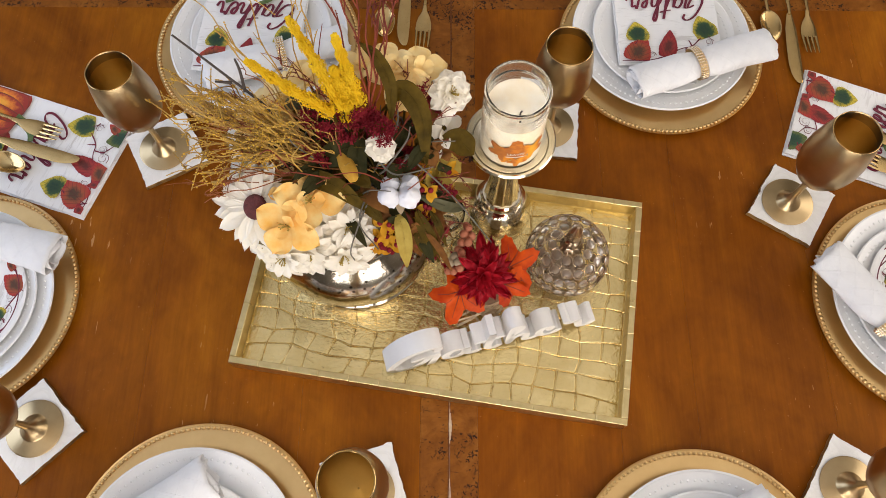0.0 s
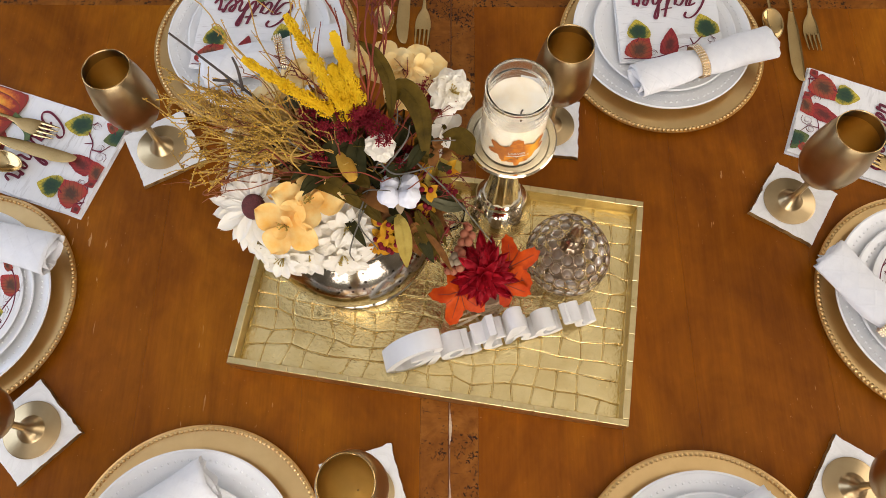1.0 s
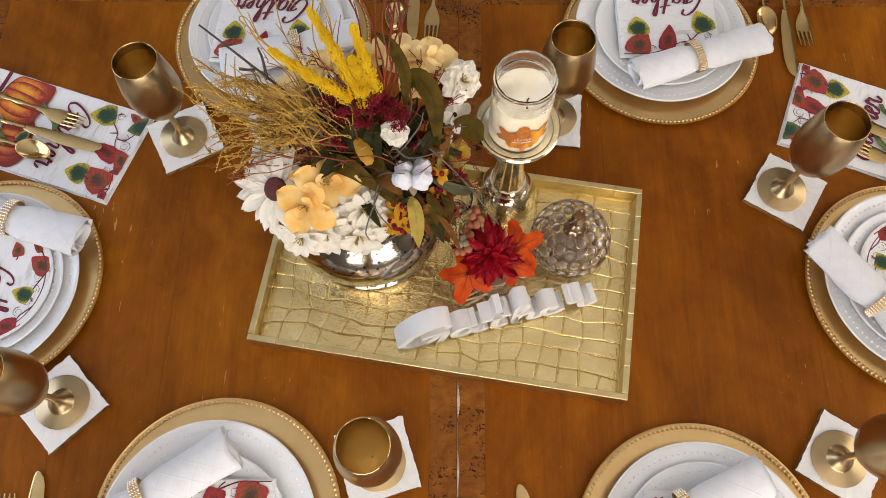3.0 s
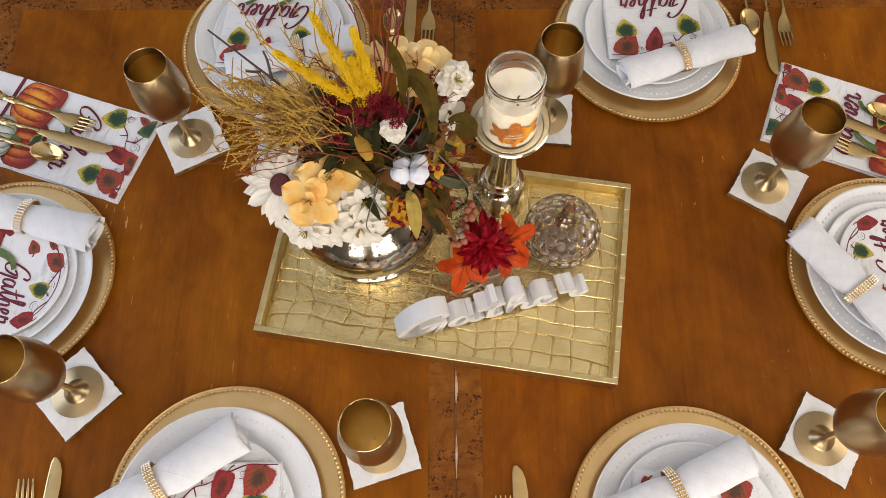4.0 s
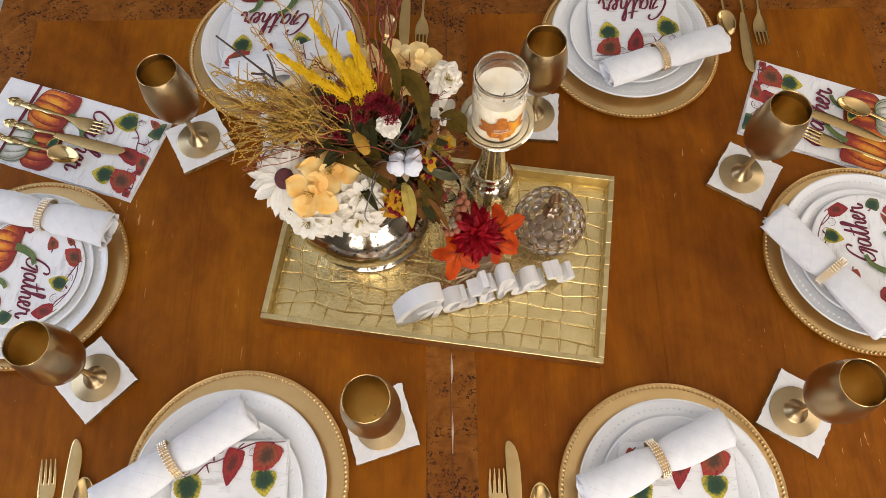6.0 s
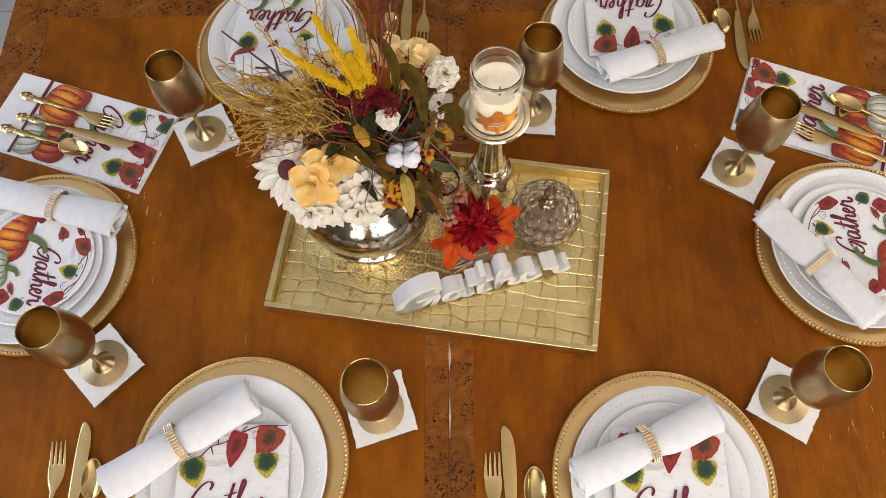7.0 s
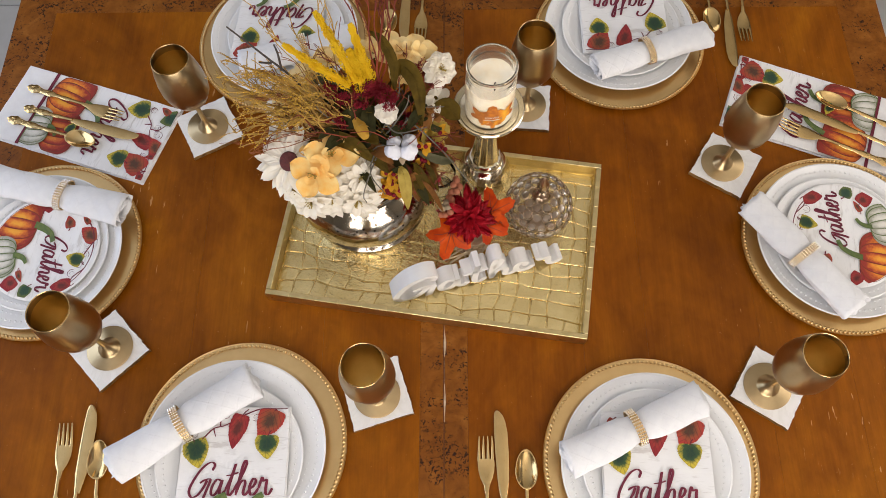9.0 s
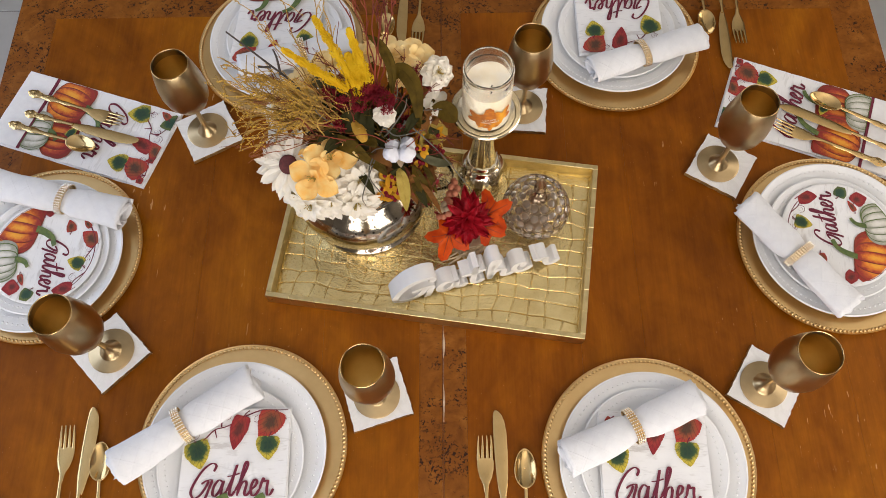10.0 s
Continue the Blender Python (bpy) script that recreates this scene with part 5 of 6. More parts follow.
for strokes in ((0, 1), (2,), (3, 4), (5, 6), (7,), (8,)):
    s = lettering(Shape(), 0.1040, 0.080, 0.0105, UPRIGHT, 0.0, 0.027, 0.85, False, strokes)
    s.v = [(x - 0.24 * z, y, z + 0.0012) for x, y, z in s.v]
    part("letter", s, SIGN_WHITE, sign, smooth=30)

# ---- the silvered bowl with its flowers ----
VX, VY = -0.134, 0.1035
bowl = thing("mercury_glass_bowl", pose(VX, VY, FLOOR), "round silvered mercury glass bowl holding dried and silk flowers", "bowl")
prof = [(0.0, 0.004), (0.088, 0.004), (0.092, 0.0), (0.099, 0.0), (0.1020, 0.002), (0.1024, 0.005), (0.099, 0.009), (0.094, 0.013), (0.094, 0.017), (0.101, 0.028), (0.110, 0.042), (0.1155, 0.058), (0.1155, 0.074), (0.111, 0.090), (0.102, 0.105), (0.092, 0.117), (0.084, 0.125), (0.0815, 0.131), (0.080, 0.134), (0.078, 0.1345), (0.076, 0.131), (0.085, 0.116), (0.098, 0.100), (0.105, 0.074), (0.104, 0.058), (0.094, 0.03), (0.0, 0.02)]
part("body", Shape().lathe(prof, 96), MERCURY, bowl)
BASE = Vector((VX, VY, FLOOR + 0.09))
bouquet = thing("flower_arrangement", Matrix.Translation(BASE), "autumn arrangement of silk flowers, yellow amaranth and twigs", "flower arrangement")
# added mound of dark lumps, stands for shaded foliage between the flowers
s = Shape()
for k in range(420):
    a, r = rnd.uniform(0, 6.28), 0.080 * math.sqrt(rnd.random())
    s.ball((r * math.cos(a), r * math.sin(a) + 0.012, 0.03 + 0.115 * (1 - (r / 0.095) ** 2) + rnd.uniform(-0.012, 0.010)), rnd.uniform(0.006, 0.012), seg=6, rings=4)
part("moss", s, DARK_FILL, bouquet, "added dark filler mass for the shaded gaps between stems")
ROOT = Vector((0, 0.005, 0.0))


def loc(p):
    return Vector(p) - BASE


def stalk(shape, p, r=0.0014, slot=0, sway=0.02):
    p = Vector(p)
    mid = ROOT.lerp(p, 0.55) + Vector((rnd.uniform(-sway, sway), rnd.uniform(-sway, sway), 0.01))
    shape.tube(smoothed([ROOT + Vector((rnd.uniform(-0.03, 0.03), rnd.uniform(-0.03, 0.03), 0.02)), mid, p], 5), r * 1.2, r, 5, slot)


def blossom(name, p, normal, layers, mats, label, disc=0.0, stem=True, fill=None):
    """layers: (petals, length, width, lift, curl, cup, tip, ripple). The second material is the stem's, the third the centre's."""
    p = loc(p)
    m = facing(p, normal, rnd.uniform(0, 6))
    s = Shape().lathe([(0.0, -0.006), (0.003, -0.005), (0.0045, 0.0), (0.003, 0.0012), (0.0, 0.0015)], 12, m=m)
    ob = part(name, s, mats[1], bouquet, label, smooth=60)
    for q, (n, length, width, lift, curl, cup, tip, ripple) in enumerate(layers):
        for k in range(n):
            j = Matrix.Rotation(2 * math.pi * (k + 0.5 * (q % 2)) / n + rnd.uniform(-0.1, 0.1), 4, "Z")
            o = Matrix.Translation((0, 0, 0.0015 * q))
            s = Shape()
            s.petal(m @ o @ j, length * rnd.uniform(0.88, 1.08), width * rnd.uniform(0.9, 1.1), lift + rnd.uniform(-0.12, 0.12), curl + rnd.uniform(-0.2, 0.2), cup, tip, ripple=ripple, seed=rnd.random())
            part("petal", s, mats[0], ob, smooth=60)
    if stem:
        st = Shape()
        stalk(st, m @ Vector((0, 0, -0.003)), 0.0015)
        part("stem", st, mats[1], ob)
    if disc:
        c = Shape().lathe([(disc, 0.0), (disc * 1.02, 0.006), (disc * 0.9, 0.009), (disc * 0.5, 0.0102), (0, 0.0104)], 24, m=m)
        part("centre", c, mats[2], ob, "dark seed disc")
    elif fill:
        c = Shape()
        for k in range(14):
            a = rnd.uniform(0, 6.28)
            tip = m @ Vector((0.006 * math.cos(a) * rnd.random(), 0.006 * math.sin(a), 0.012 + 0.004 * rnd.random()))
            c.tube([m @ Vector((0, 0, 0.001)), tip], 0.0004, 0.0003, 4)
            c.grain(tip, 0.0011)
        part("stamens", c, fill, ob)
    return ob


CAM_WARD = (0.05, -0.45, 0.9)
blossom("sunflower", (-0.224, 0.058, 0.98), (-0.22, -0.42, 0.86), [(19, 0.055, 0.0165, 0.02, 0.15, 0.35, 1.35, 0.01), (16, 0.049, 0.0155, 0.14, 0.2, 0.35, 1.35, 0.01)], (PETAL_WHITE, OLIVE, DISC_BROWN), "white silk sunflower with maroon centre", 0.0145)
for p, nrm in (((-0.160, 0.060, 0.994), (0.12, -0.38, 0.92)), ((-0.186, 0.034, 0.982), (-0.1, -0.50, 0.82)), ((-0.188, 0.070, 0.988), (-0.3, -0.2, 0.92))):
    blossom("hydrangea_bloom", p, nrm, [(4, 0.041, 0.033, 0.34, 0.40, 0.25, 1.25, 0.07), (2, 0.022, 0.017, 0.9, 0.3, 0.4, 1.25, 0.05)], (PETAL_PEACH, OLIVE), "peach silk hydrangea bloom", fill=OCHRE)
daisy = [(16, 0.046, 0.0165, 0.05, 0.55, 0.35, 1.25, 0.02), (14, 0.040, 0.0155, 0.30, 0.6, 0.35, 1.25, 0.03), (9, 0.028, 0.013, 0.7, 0.6, 0.3, 1.25, 0.03)]
for p, nrm in (((-0.122, 0.044, 0.955), (0.2, -0.65, 0.7)), ((-0.128, 0.020, 0.930), (0.1, -0.9, 0.35)), ((-0.216, 0.030, 0.945), (-0.5, -0.65, 0.5)), ((-0.168, 0.020, 0.940), (-0.05, -0.85, 0.5)), ((-0.196, 0.014, 0.940), (-0.25, -0.85, 0.45))):
    blossom("daisy", p, nrm, daisy, (PETAL_WHITE, OLIVE), "white silk daisy hanging over the bowl's rim", fill=OCHRE)
blossom("ranunculus", (-0.002, 0.161, 1.060), (0.35, -0.35, 0.85), [(9, 0.027, 0.019, 0.15, 0.4, 0.3, 1.6, 0.10), (8, 0.020, 0.016, 0.5, 0.5, 0.4, 1.6, 0.12), (6, 0.013, 0.012, 0.9, 0.5, 0.4, 1.6, 0.12)], (PETAL_WHITE, OLIVE), "cream-white ruffled silk flower", fill=OCHRE)
blossom("ranunculus", (-0.078, 0.103, 1.040), (0.1, -0.5, 0.85), [(8, 0.018, 0.015, 0.3, 0.6, 0.2, 1.4, 0.08), (7, 0.012, 0.011, 0.8, 0.6, 0.3, 1.4, 0.08)], (PETAL_WHITE, OLIVE), "small white ruffled silk flower")
lily = [(6, 0.036, 0.016, 0.25, 0.7, 0.3, 1.0, 0.02)]
blossom("lily", (-0.009, 0.140, 1.020), (0.55, -0.2, 0.75), lily, (PETAL_WHITE, OLIVE), "white silk lily with pointed petals")
wide = [(4, 0.031, 0.031, 0.40, 0.35, 0.25, 1.35, 0.07), (3, 0.019, 0.017, 0.95, 0.3, 0.4, 1.3, 0.06)]
for p, nrm in (((-0.064, 0.182, 1.072), (0.0, -0.1, 1)), ((-0.036, 0.186, 1.065), (0.3, -0.2, 0.9)), ((-0.050, 0.165, 1.060), (0.1, -0.6, 0.8)), ((-0.190, 0.180, 1.020), (-0.3, 0.0, 0.9)), ((-0.212, 0.166, 1.02), (-0.5, -0.1, 0.85)), ((-0.234, 0.146, 1.005), (-0.6, -0.2, 0.75)), ((-0.165, 0.190, 1.04), (-0.1, 0.2, 0.95)), ((-0.195, 0.140, 1.0), (-0.3, -0.2, 0.9)), ((-0.20, 0.205, 1.0), (-0.4, 0.4, 0.8)), ((-0.10, 0.205, 1.04), (0, 0.3, 0.9))):
    blossom("hydrangea_bloom", p, nrm, wide, (PETAL_CREAM, OLIVE), "cream silk hydrangea bloom")
for p, nrm in (((-0.252, 0.148, 0.985), (-0.7, 0.0, 0.7)), ((-0.244, 0.108, 0.985), (-0.7, -0.3, 0.6)), ((-0.225, 0.095, 0.97), (-0.6, -0.3, 0.6))):
    blossom("ranunculus", p, nrm, [(8, 0.026, 0.020, 0.3, 0.6, 0.2, 1.4, 0.08), (7, 0.018, 0.016, 0.8, 0.6, 0.3, 1.4, 0.08)], (PETAL_WHITE, OLIVE), "white ruffled silk flower")
blossom("hydrangea_bloom", (-0.014, 0.100, 0.985), (0.6, -0.4, 0.7), wide, (OCHRE, OLIVE), "ochre silk bloom")

# cotton boll
p = loc((-0.059, 0.069, 0.995))
s = Shape()
for dx, dy in ((-0.011, -0.009), (0.011, -0.010), (-0.010, 0.010), (0.011, 0.010)):
    c = p + Vector((dx, dy * 0.8 - 0.001, 0.006 - 0.2 * dy))
    vs0 = len(s.v)
    s.ball(c, 0.0130, seg=16, rings=10)
    for k in range(vs0, len(s.v)):
        v = Vector(s.v[k])
        s.v[k] = tuple(c + (v - c) * (1 + 0.30 * noise.noise(v * 110) + 0.12 * noise.noise(v * 420)))
cot = part("cotton_boll", s, COTTON, bouquet, "fluffy white cotton boll")
s = Shape()
for k in range(5):
    s.petal(facing(p - Vector((0, 0, 0.006)), CAM_WARD, k * 1.257 + 0.6), 0.026, 0.011, 0.7, 0.2, 0.4, 1.0)
stalk(s, p - Vector((0, 0, 0.008)))
part("husk", s, RAFFIA, cot, "dry brown husk")

# yellow amaranth spikes
for tip, root, fat in (((-0.170, 0.199, 1.14), (-0.117, 0.130, 1.075), 0.0088), ((-0.211, 0.153, 1.13), (-0.128, 0.128, 1.07), 0.0078), ((-0.121, 0.178, 1.14), (-0.100, 0.140, 1.07), 0.0082), ((-0.126, 0.160, 1.11), (-0.110, 0.128, 1.06), 0.0095)):
    a, b = loc(root), loc(tip)
    bend = (a + b) / 2 + Vector((rnd.uniform(-0.006, 0.006), rnd.uniform(-0.004, 0.004), 0.006))
    line = smoothed([a, bend, b], 12)
    s = Shape().tube(line, fat * 0.62, fat * 0.25, 8)
    for k in range(1500):
        q = rnd.random() ** 0.9
        i = min(int(q * (len(line) - 1)), len(line) - 2)
        c = line[i].lerp(line[i + 1], rnd.random())
        d = (line[i + 1] - line[i]).normalized()
        o = Vector((rnd.gauss(0, 1), rnd.gauss(0, 1), rnd.gauss(0, 1)))
        o = (o - d * o.dot(d)).normalized()
        lump = 1 + 0.25 * math.sin(q * 30)
        s.grain(c + o * fat * lump * (1 - 0.6 * q) * rnd.uniform(0.85, 1.05), rnd.uniform(0.0009, 0.0013))
    sp = part("amaranth_spike", s, YELLOW, bouquet, "bright yellow grainy amaranth spike")
    st = Shape()
    stalk(st, a, 0.002)
    part("stem", st, OLIVE, sp)

# broad leaves
def leaf(pts, width, mat, label, name="leaf", fold=0.25):
    pts = smoothed([loc(p) for p in pts], 6)
    n, vs, fs = len(pts), [], []
    for k, p in enumerate(pts):
        d = (pts[min(k + 1, n - 1)] - pts[max(k - 1, 0)]).normalized()
        side = d.cross(Vector(CAM_WARD)).normalized()
        up = side.cross(d)
        w = width / 2 * math.sin(math.pi * (0.06 + 0.93 * k / (n - 1))) ** 0.75
        for q in (-1, -0.5, 0, 0.5, 1):
            vs.append(p + side * (w * q) + up * (fold * w * abs(q) + 0.0012 * math.sin(k * 1.3 + q * 3)))
    for k in range(n - 1):
        for q in range(4):
            fs.append((k * 5 + q, k * 5 + q + 1, (k + 1) * 5 + q + 1, (k + 1) * 5 + q))
    s = Shape().add(vs, fs)
    s.tube([p + Vector((0, -0.0003, 0.0007)) for p in pts], 0.0008, 0.0004, 4)
    return part(name, s, mat, bouquet, label, smooth=70)


OL = "long olive-green silk leaf"
leaf([(-0.070, 0.142, 1.070), (-0.052, 0.148, 1.085), (-0.033, 0.125, 1.07), (-0.028, 0.090, 1.025)], 0.024, OLIVE, OL)
leaf([(-0.066, 0.128, 1.06), (-0.066, 0.150, 1.09), (-0.080, 0.172, 1.11), (-0.098, 0.186, 1.115)], 0.015, OLIVE, OL)
leaf([(-0.100, 0.055, 0.985), (-0.130, 0.072, 1.005), (-0.165, 0.084, 1.005), (-0.200, 0.083, 0.995)], 0.022, OLIVE, OL)
leaf([(-0.062, 0.050, 0.978), (-0.056, 0.034, 0.975), (-0.053, 0.018, 0.955), (-0.052, 0.004, 0.928)], 0.019, OCHRE, "hanging ochre silk leaf")
leaf([(-0.040, 0.056, 0.975), (-0.032, 0.040, 0.968), (-0.022, 0.028, 0.945), (-0.014, 0.016, 0.915)], 0.017, OLIVE, OL)
leaf([(-0.046, 0.050, 0.965), (-0.036, 0.030, 0.955), (-0.030, 0.018, 0.930)], 0.013, OLIVE, OL)
leaf([(-0.036, 0.070, 0.985), (-0.005, 0.062, 0.975), (0.020, 0.070, 0.955)], 0.013, SAGE, "narrow grey-green leaf")
leaf([(-0.012, 0.125, 1.02), (0.010, 0.128, 1.01), (0.026, 0.122, 0.99)], 0.030, OLIVE, OL)
leaf([(-0.13, 0.12, 1.035), (-0.15, 0.13, 1.035), (-0.175, 0.125, 1.02)], 0.030, DARK_GREEN, "dark green silk leaf")
leaf([(-0.11, 0.11, 1.035), (-0.13, 0.10, 1.03), (-0.15, 0.105, 1.01)], 0.028, DARK_GREEN, "dark green silk leaf")
leaf([(-0.10, 0.115, 1.04), (-0.105, 0.095, 1.03), (-0.10, 0.075, 1.0)], 0.022, DARK_GREEN, "dark green silk leaf")
leaf([(-0.145, 0.15, 1.04), (-0.17, 0.155, 1.05), (-0.19, 0.15, 1.045)], 0.018, SAGE, "grey-green leaf")
for k in range(46):
    a, f = rnd.uniform(0, 6.28), rnd.uniform(0.012, 0.058)
    q = BASE + Vector((f * math.cos(a), f * math.sin(a) + 0.012, 0.04 + 0.115 * (1 - (f / 0.095) ** 2)))
    e = q + Vector((0.04 * math.cos(a + rnd.uniform(-0.9, 0.9)), 0.04 * math.sin(a + rnd.uniform(-0.9, 0.9)), rnd.uniform(-0.02, 0.025)))
    leaf([q, (q + e) / 2 + Vector((0, 0, 0.010)), e], rnd.uniform(0.010, 0.020), rnd.choice((DARK_GREEN, OLIVE, BRONZE_LEAF, BRONZE_LEAF, DARK_GREEN)), "muted green filler leaf")

for k in range(48):
    # narrow leaves and stems hanging over the bowl's shoulder
    q = Vector((rnd.uniform(-0.085, -0.015), rnd.uniform(0.03, 0.115), rnd.uniform(0.945, 0.985)))
    e = q + Vector((rnd.uniform(0.0, 0.045), rnd.uniform(-0.035, 0.015), rnd.uniform(-0.055, -0.01)))
    leaf([q, (q + e) / 2 + Vector((0, 0, 0.012)), e], rnd.uniform(0.007, 0.018), rnd.choice((DARK_GREEN, OLIVE, BRONZE_LEAF, TWIG_RED, DARK_GREEN, BRONZE_LEAF)), "narrow hanging silk leaf")

for k in range(38):
    # dark foliage that closes the gaps between the tall leaves and the berries
    q = Vector((rnd.uniform(-0.085, -0.005), rnd.uniform(0.085, 0.165), rnd.uniform(0.985, 1.03)))
    e = q + Vector((rnd.uniform(-0.03, 0.03), rnd.uniform(-0.015, 0.035), rnd.uniform(0.0, 0.02)))
    leaf([q, (q + e) / 2 + Vector((0, 0, 0.008)), e], rnd.uniform(0.010, 0.018), rnd.choice((DARK_GREEN, BRONZE_LEAF, DARK_GREEN, OLIVE)), "dark dried filler leaf")

# pods and buds
for c, d, r, ln in (((-0.117, 0.090, 1.025), (0.35, -0.75, 0.1), 0.0092, 0.025), ((-0.095, 0.061, 0.975), (0.2, -0.4, 0.7), 0.0090, 0.009), ((-0.086, 0.052, 0.955), (0.5, -0.4, 0.7), 0.0075, 0.008)):
    m = facing(loc(c), d)
    s = Shape().lathe([(0, -ln), (r * 0.7, -ln * 0.85), (r * 0.95, -ln * 0.4), (r, 0), (r * 0.92, ln * 0.5), (r * 0.6, ln * 0.88), (0, ln)], 18, m=m)
    for k in range(len(s.v)):
        v = Vector(s.v[k])
        s.v[k] = tuple(v + 0.0009 * noise.noise_vector(v * 300))
    stalk(s, m @ Vector((0, 0, -ln)))
    part("seed_pod", s, POD, bouquet, "fuzzy ochre seed pod")

# maroon berry heads
for c, n in (((-0.094, 0.128, 1.058), 5), ((-0.078, 0.118, 1.055), 5), ((-0.070, 0.108, 1.05), 4), ((-0.105, 0.12, 1.045), 3), ((-0.040, 0.162, 1.048), 5), ((-0.028, 0.150, 1.035), 4), ((-0.135, 0.125, 1.03), 3), ((-0.150, 0.105, 1.015), 2), ((-0.118, 0.118, 1.05), 3), ((-0.012, 0.08, 0.975), 3), ((-0.030, 0.060, 0.955), 4), ((-0.05, 0.098, 1.005), 3), ((-0.15, 0.13, 1.04), 3), ((-0.02, 0.03, 0.915), 3)):
    s = Shape()
    for k in range(n + 3):
        h = loc(c) + Vector((rnd.uniform(-0.015, 0.015), rnd.uniform(-0.014, 0.014), 0.010 + rnd.uniform(-0.006, 0.008)))
        for q in range(34):
            o = Vector((rnd.gauss(0, 1), rnd.gauss(0, 1), rnd.gauss(0, 1))).normalized()
            s.tube([h, h + o * 0.006], 0.0003, 0.0003, 3)
            s.grain(h + o * rnd.uniform(0.004, 0.0072), rnd.uniform(0.0008, 0.0013))
    stalk(s, loc(c), 0.001)
    part("berry_head", s, BERRY, bouquet, "clustered maroon berry head")

# amber bracts with small red berries
for c in ((-0.030, 0.040, 0.935), (-0.012, 0.050, 0.94), (-0.045, 0.075, 0.975), (0.000, 0.082, 0.965), (-0.034, 0.095, 0.99), (-0.072, 0.048, 0.955), (-0.060, 0.030, 0.935), (-0.085, 0.038, 0.945), (-0.010, 0.090, 0.975), (-0.018, 0.072, 0.962), (-0.006, 0.104, 0.985), (-0.074, 0.028, 0.925), (-0.024, 0.058, 0.95), (-0.076, 0.034, 0.952), (-0.086, 0.026, 0.944), (-0.070, 0.026, 0.938), (-0.060, 0.032, 0.942), (-0.026, 0.074, 0.99), (-0.020, 0.050, 0.956), (-0.028, 0.064, 0.97), (-0.078, 0.044, 0.965), (-0.066, 0.040, 0.958)):
    s = Shape()
    for k in range(4):
        s.petal(facing(loc(c), (rnd.uniform(-0.5, 0.5), -0.6, 0.8), rnd.uniform(0, 6)), rnd.uniform(0.012, 0.019), 0.009, 0.5, 0.5, 0.3, 0.9)
    stalk(s, loc(c), 0.0007)
    ob = part("bract", s, ORANGE_BIT, bouquet, "amber bract with red berries")
    s = Shape()
    for k in range(2):
        s.ball(loc(c) + Vector((rnd.uniform(-0.008, 0.008), rnd.uniform(-0.008, 0.004), 0.006)), 0.0034, seg=10, rings=6)
    part("berry", s, BERRY, ob, "small round red berry")

# golden sprays and twigs
def spray(tips, root, mat, name, label, kernels, r=0.0009, size=0.0013, side=3, seg=7):
    s = Shape()
    root = loc(root)
    for tip in tips:
        tip = loc(tip)
        mid = root.lerp(tip, 0.5) + Vector((rnd.uniform(-0.008, 0.008), rnd.uniform(-0.008, 0.008), rnd.uniform(0.0, 0.016)))
        hook = tip + Vector((rnd.uniform(-0.012, 0.004), rnd.uniform(-0.008, 0.008), rnd.uniform(-0.012, 0.002)))
        line = smoothed([root, mid, tip, hook], seg)
        ph = rnd.uniform(0, 6)
        for i in range(2, len(line)):
            # a wiry wriggle along the twig
            line[i] = line[i] + Vector((0.0022 * math.sin(i * 1.1 + ph), 0.0022 * math.cos(i * 0.9 + ph), 0.0018 * math.sin(i * 0.7)))
        s.tube(line, r, r * 0.5, 4, slot=1)
        lines = [line]
        for k in range(side):
            i = rnd.randrange(len(line) // 3, len(line) - 3)
            d = (line[i + 2] - line[i]).normalized()
            e = line[i] + d * rnd.uniform(0.018, 0.036) + Vector((rnd.uniform(-0.010, 0.010), rnd.uniform(-0.010, 0.010), rnd.uniform(-0.006, 0.012)))
            tw = smoothed([line[i], (line[i] + e) / 2 + Vector((0, 0, 0.003)), e], 6)
            s.tube(tw, r * 0.7, r * 0.4, 4, slot=1)
            lines.append(tw)
        for ln in lines:
            for k in range(int(kernels * len(ln) / 20)):
                q = rnd.random() ** 0.6
                i = min(int(q * (len(ln) - 1)), len(ln) - 2)
                c = ln[i].lerp(ln[i + 1], rnd.random()) + Vector((rnd.gauss(0, 0.0007), rnd.gauss(0, 0.0007), rnd.gauss(0, 0.0007)))
                s.grain(c, rnd.uniform(0.6, 1.1) * size)
    stalk(s, root, 0.0016, 1)
    return part(name, s, [mat, mat if mat in (TWIG_RED, TWIG_BROWN) else TWIG_GOLD], bouquet, label)


spray([(0.010, 0.090, 1.000), (0.002, 0.050, 0.955), (-0.008, 0.125, 1.020), (-0.020, 0.030, 0.930), (0.014, 0.070, 0.975)], (-0.055, 0.075, 0.975), TWIG_RED, "twig_spray", "thin red-brown twig spray", 5, 0.0009, 0.0011, 5)
spray([(-0.030, 0.150, 1.060), (-0.012, 0.140, 1.050), (-0.050, 0.170, 1.080), (-0.020, 0.110, 1.020)], (-0.070, 0.105, 1.010), TWIG_RED, "twig_spray", "thin red-brown twig spray", 5, 0.0009, 0.0011, 5)
spray([(-0.20, 0.13, 1.06), (-0.19, 0.11, 1.05), (-0.18, 0.15, 1.08), (-0.17, 0.12, 1.06), (-0.155, 0.145, 1.075)], (-0.12, 0.10, 1.02), MUSTARD, "golden_spray", "fine mustard-gold dried spray", 22, 0.0008, 0.0011, 4)
fan = [(-0.286, 0.150, 1.065), (-0.284, 0.126, 1.045), (-0.264, 0.110, 1.03), (-0.246, 0.150, 1.075), (-0.272, 0.139, 1.055), (-0.258, 0.100, 1.015)]
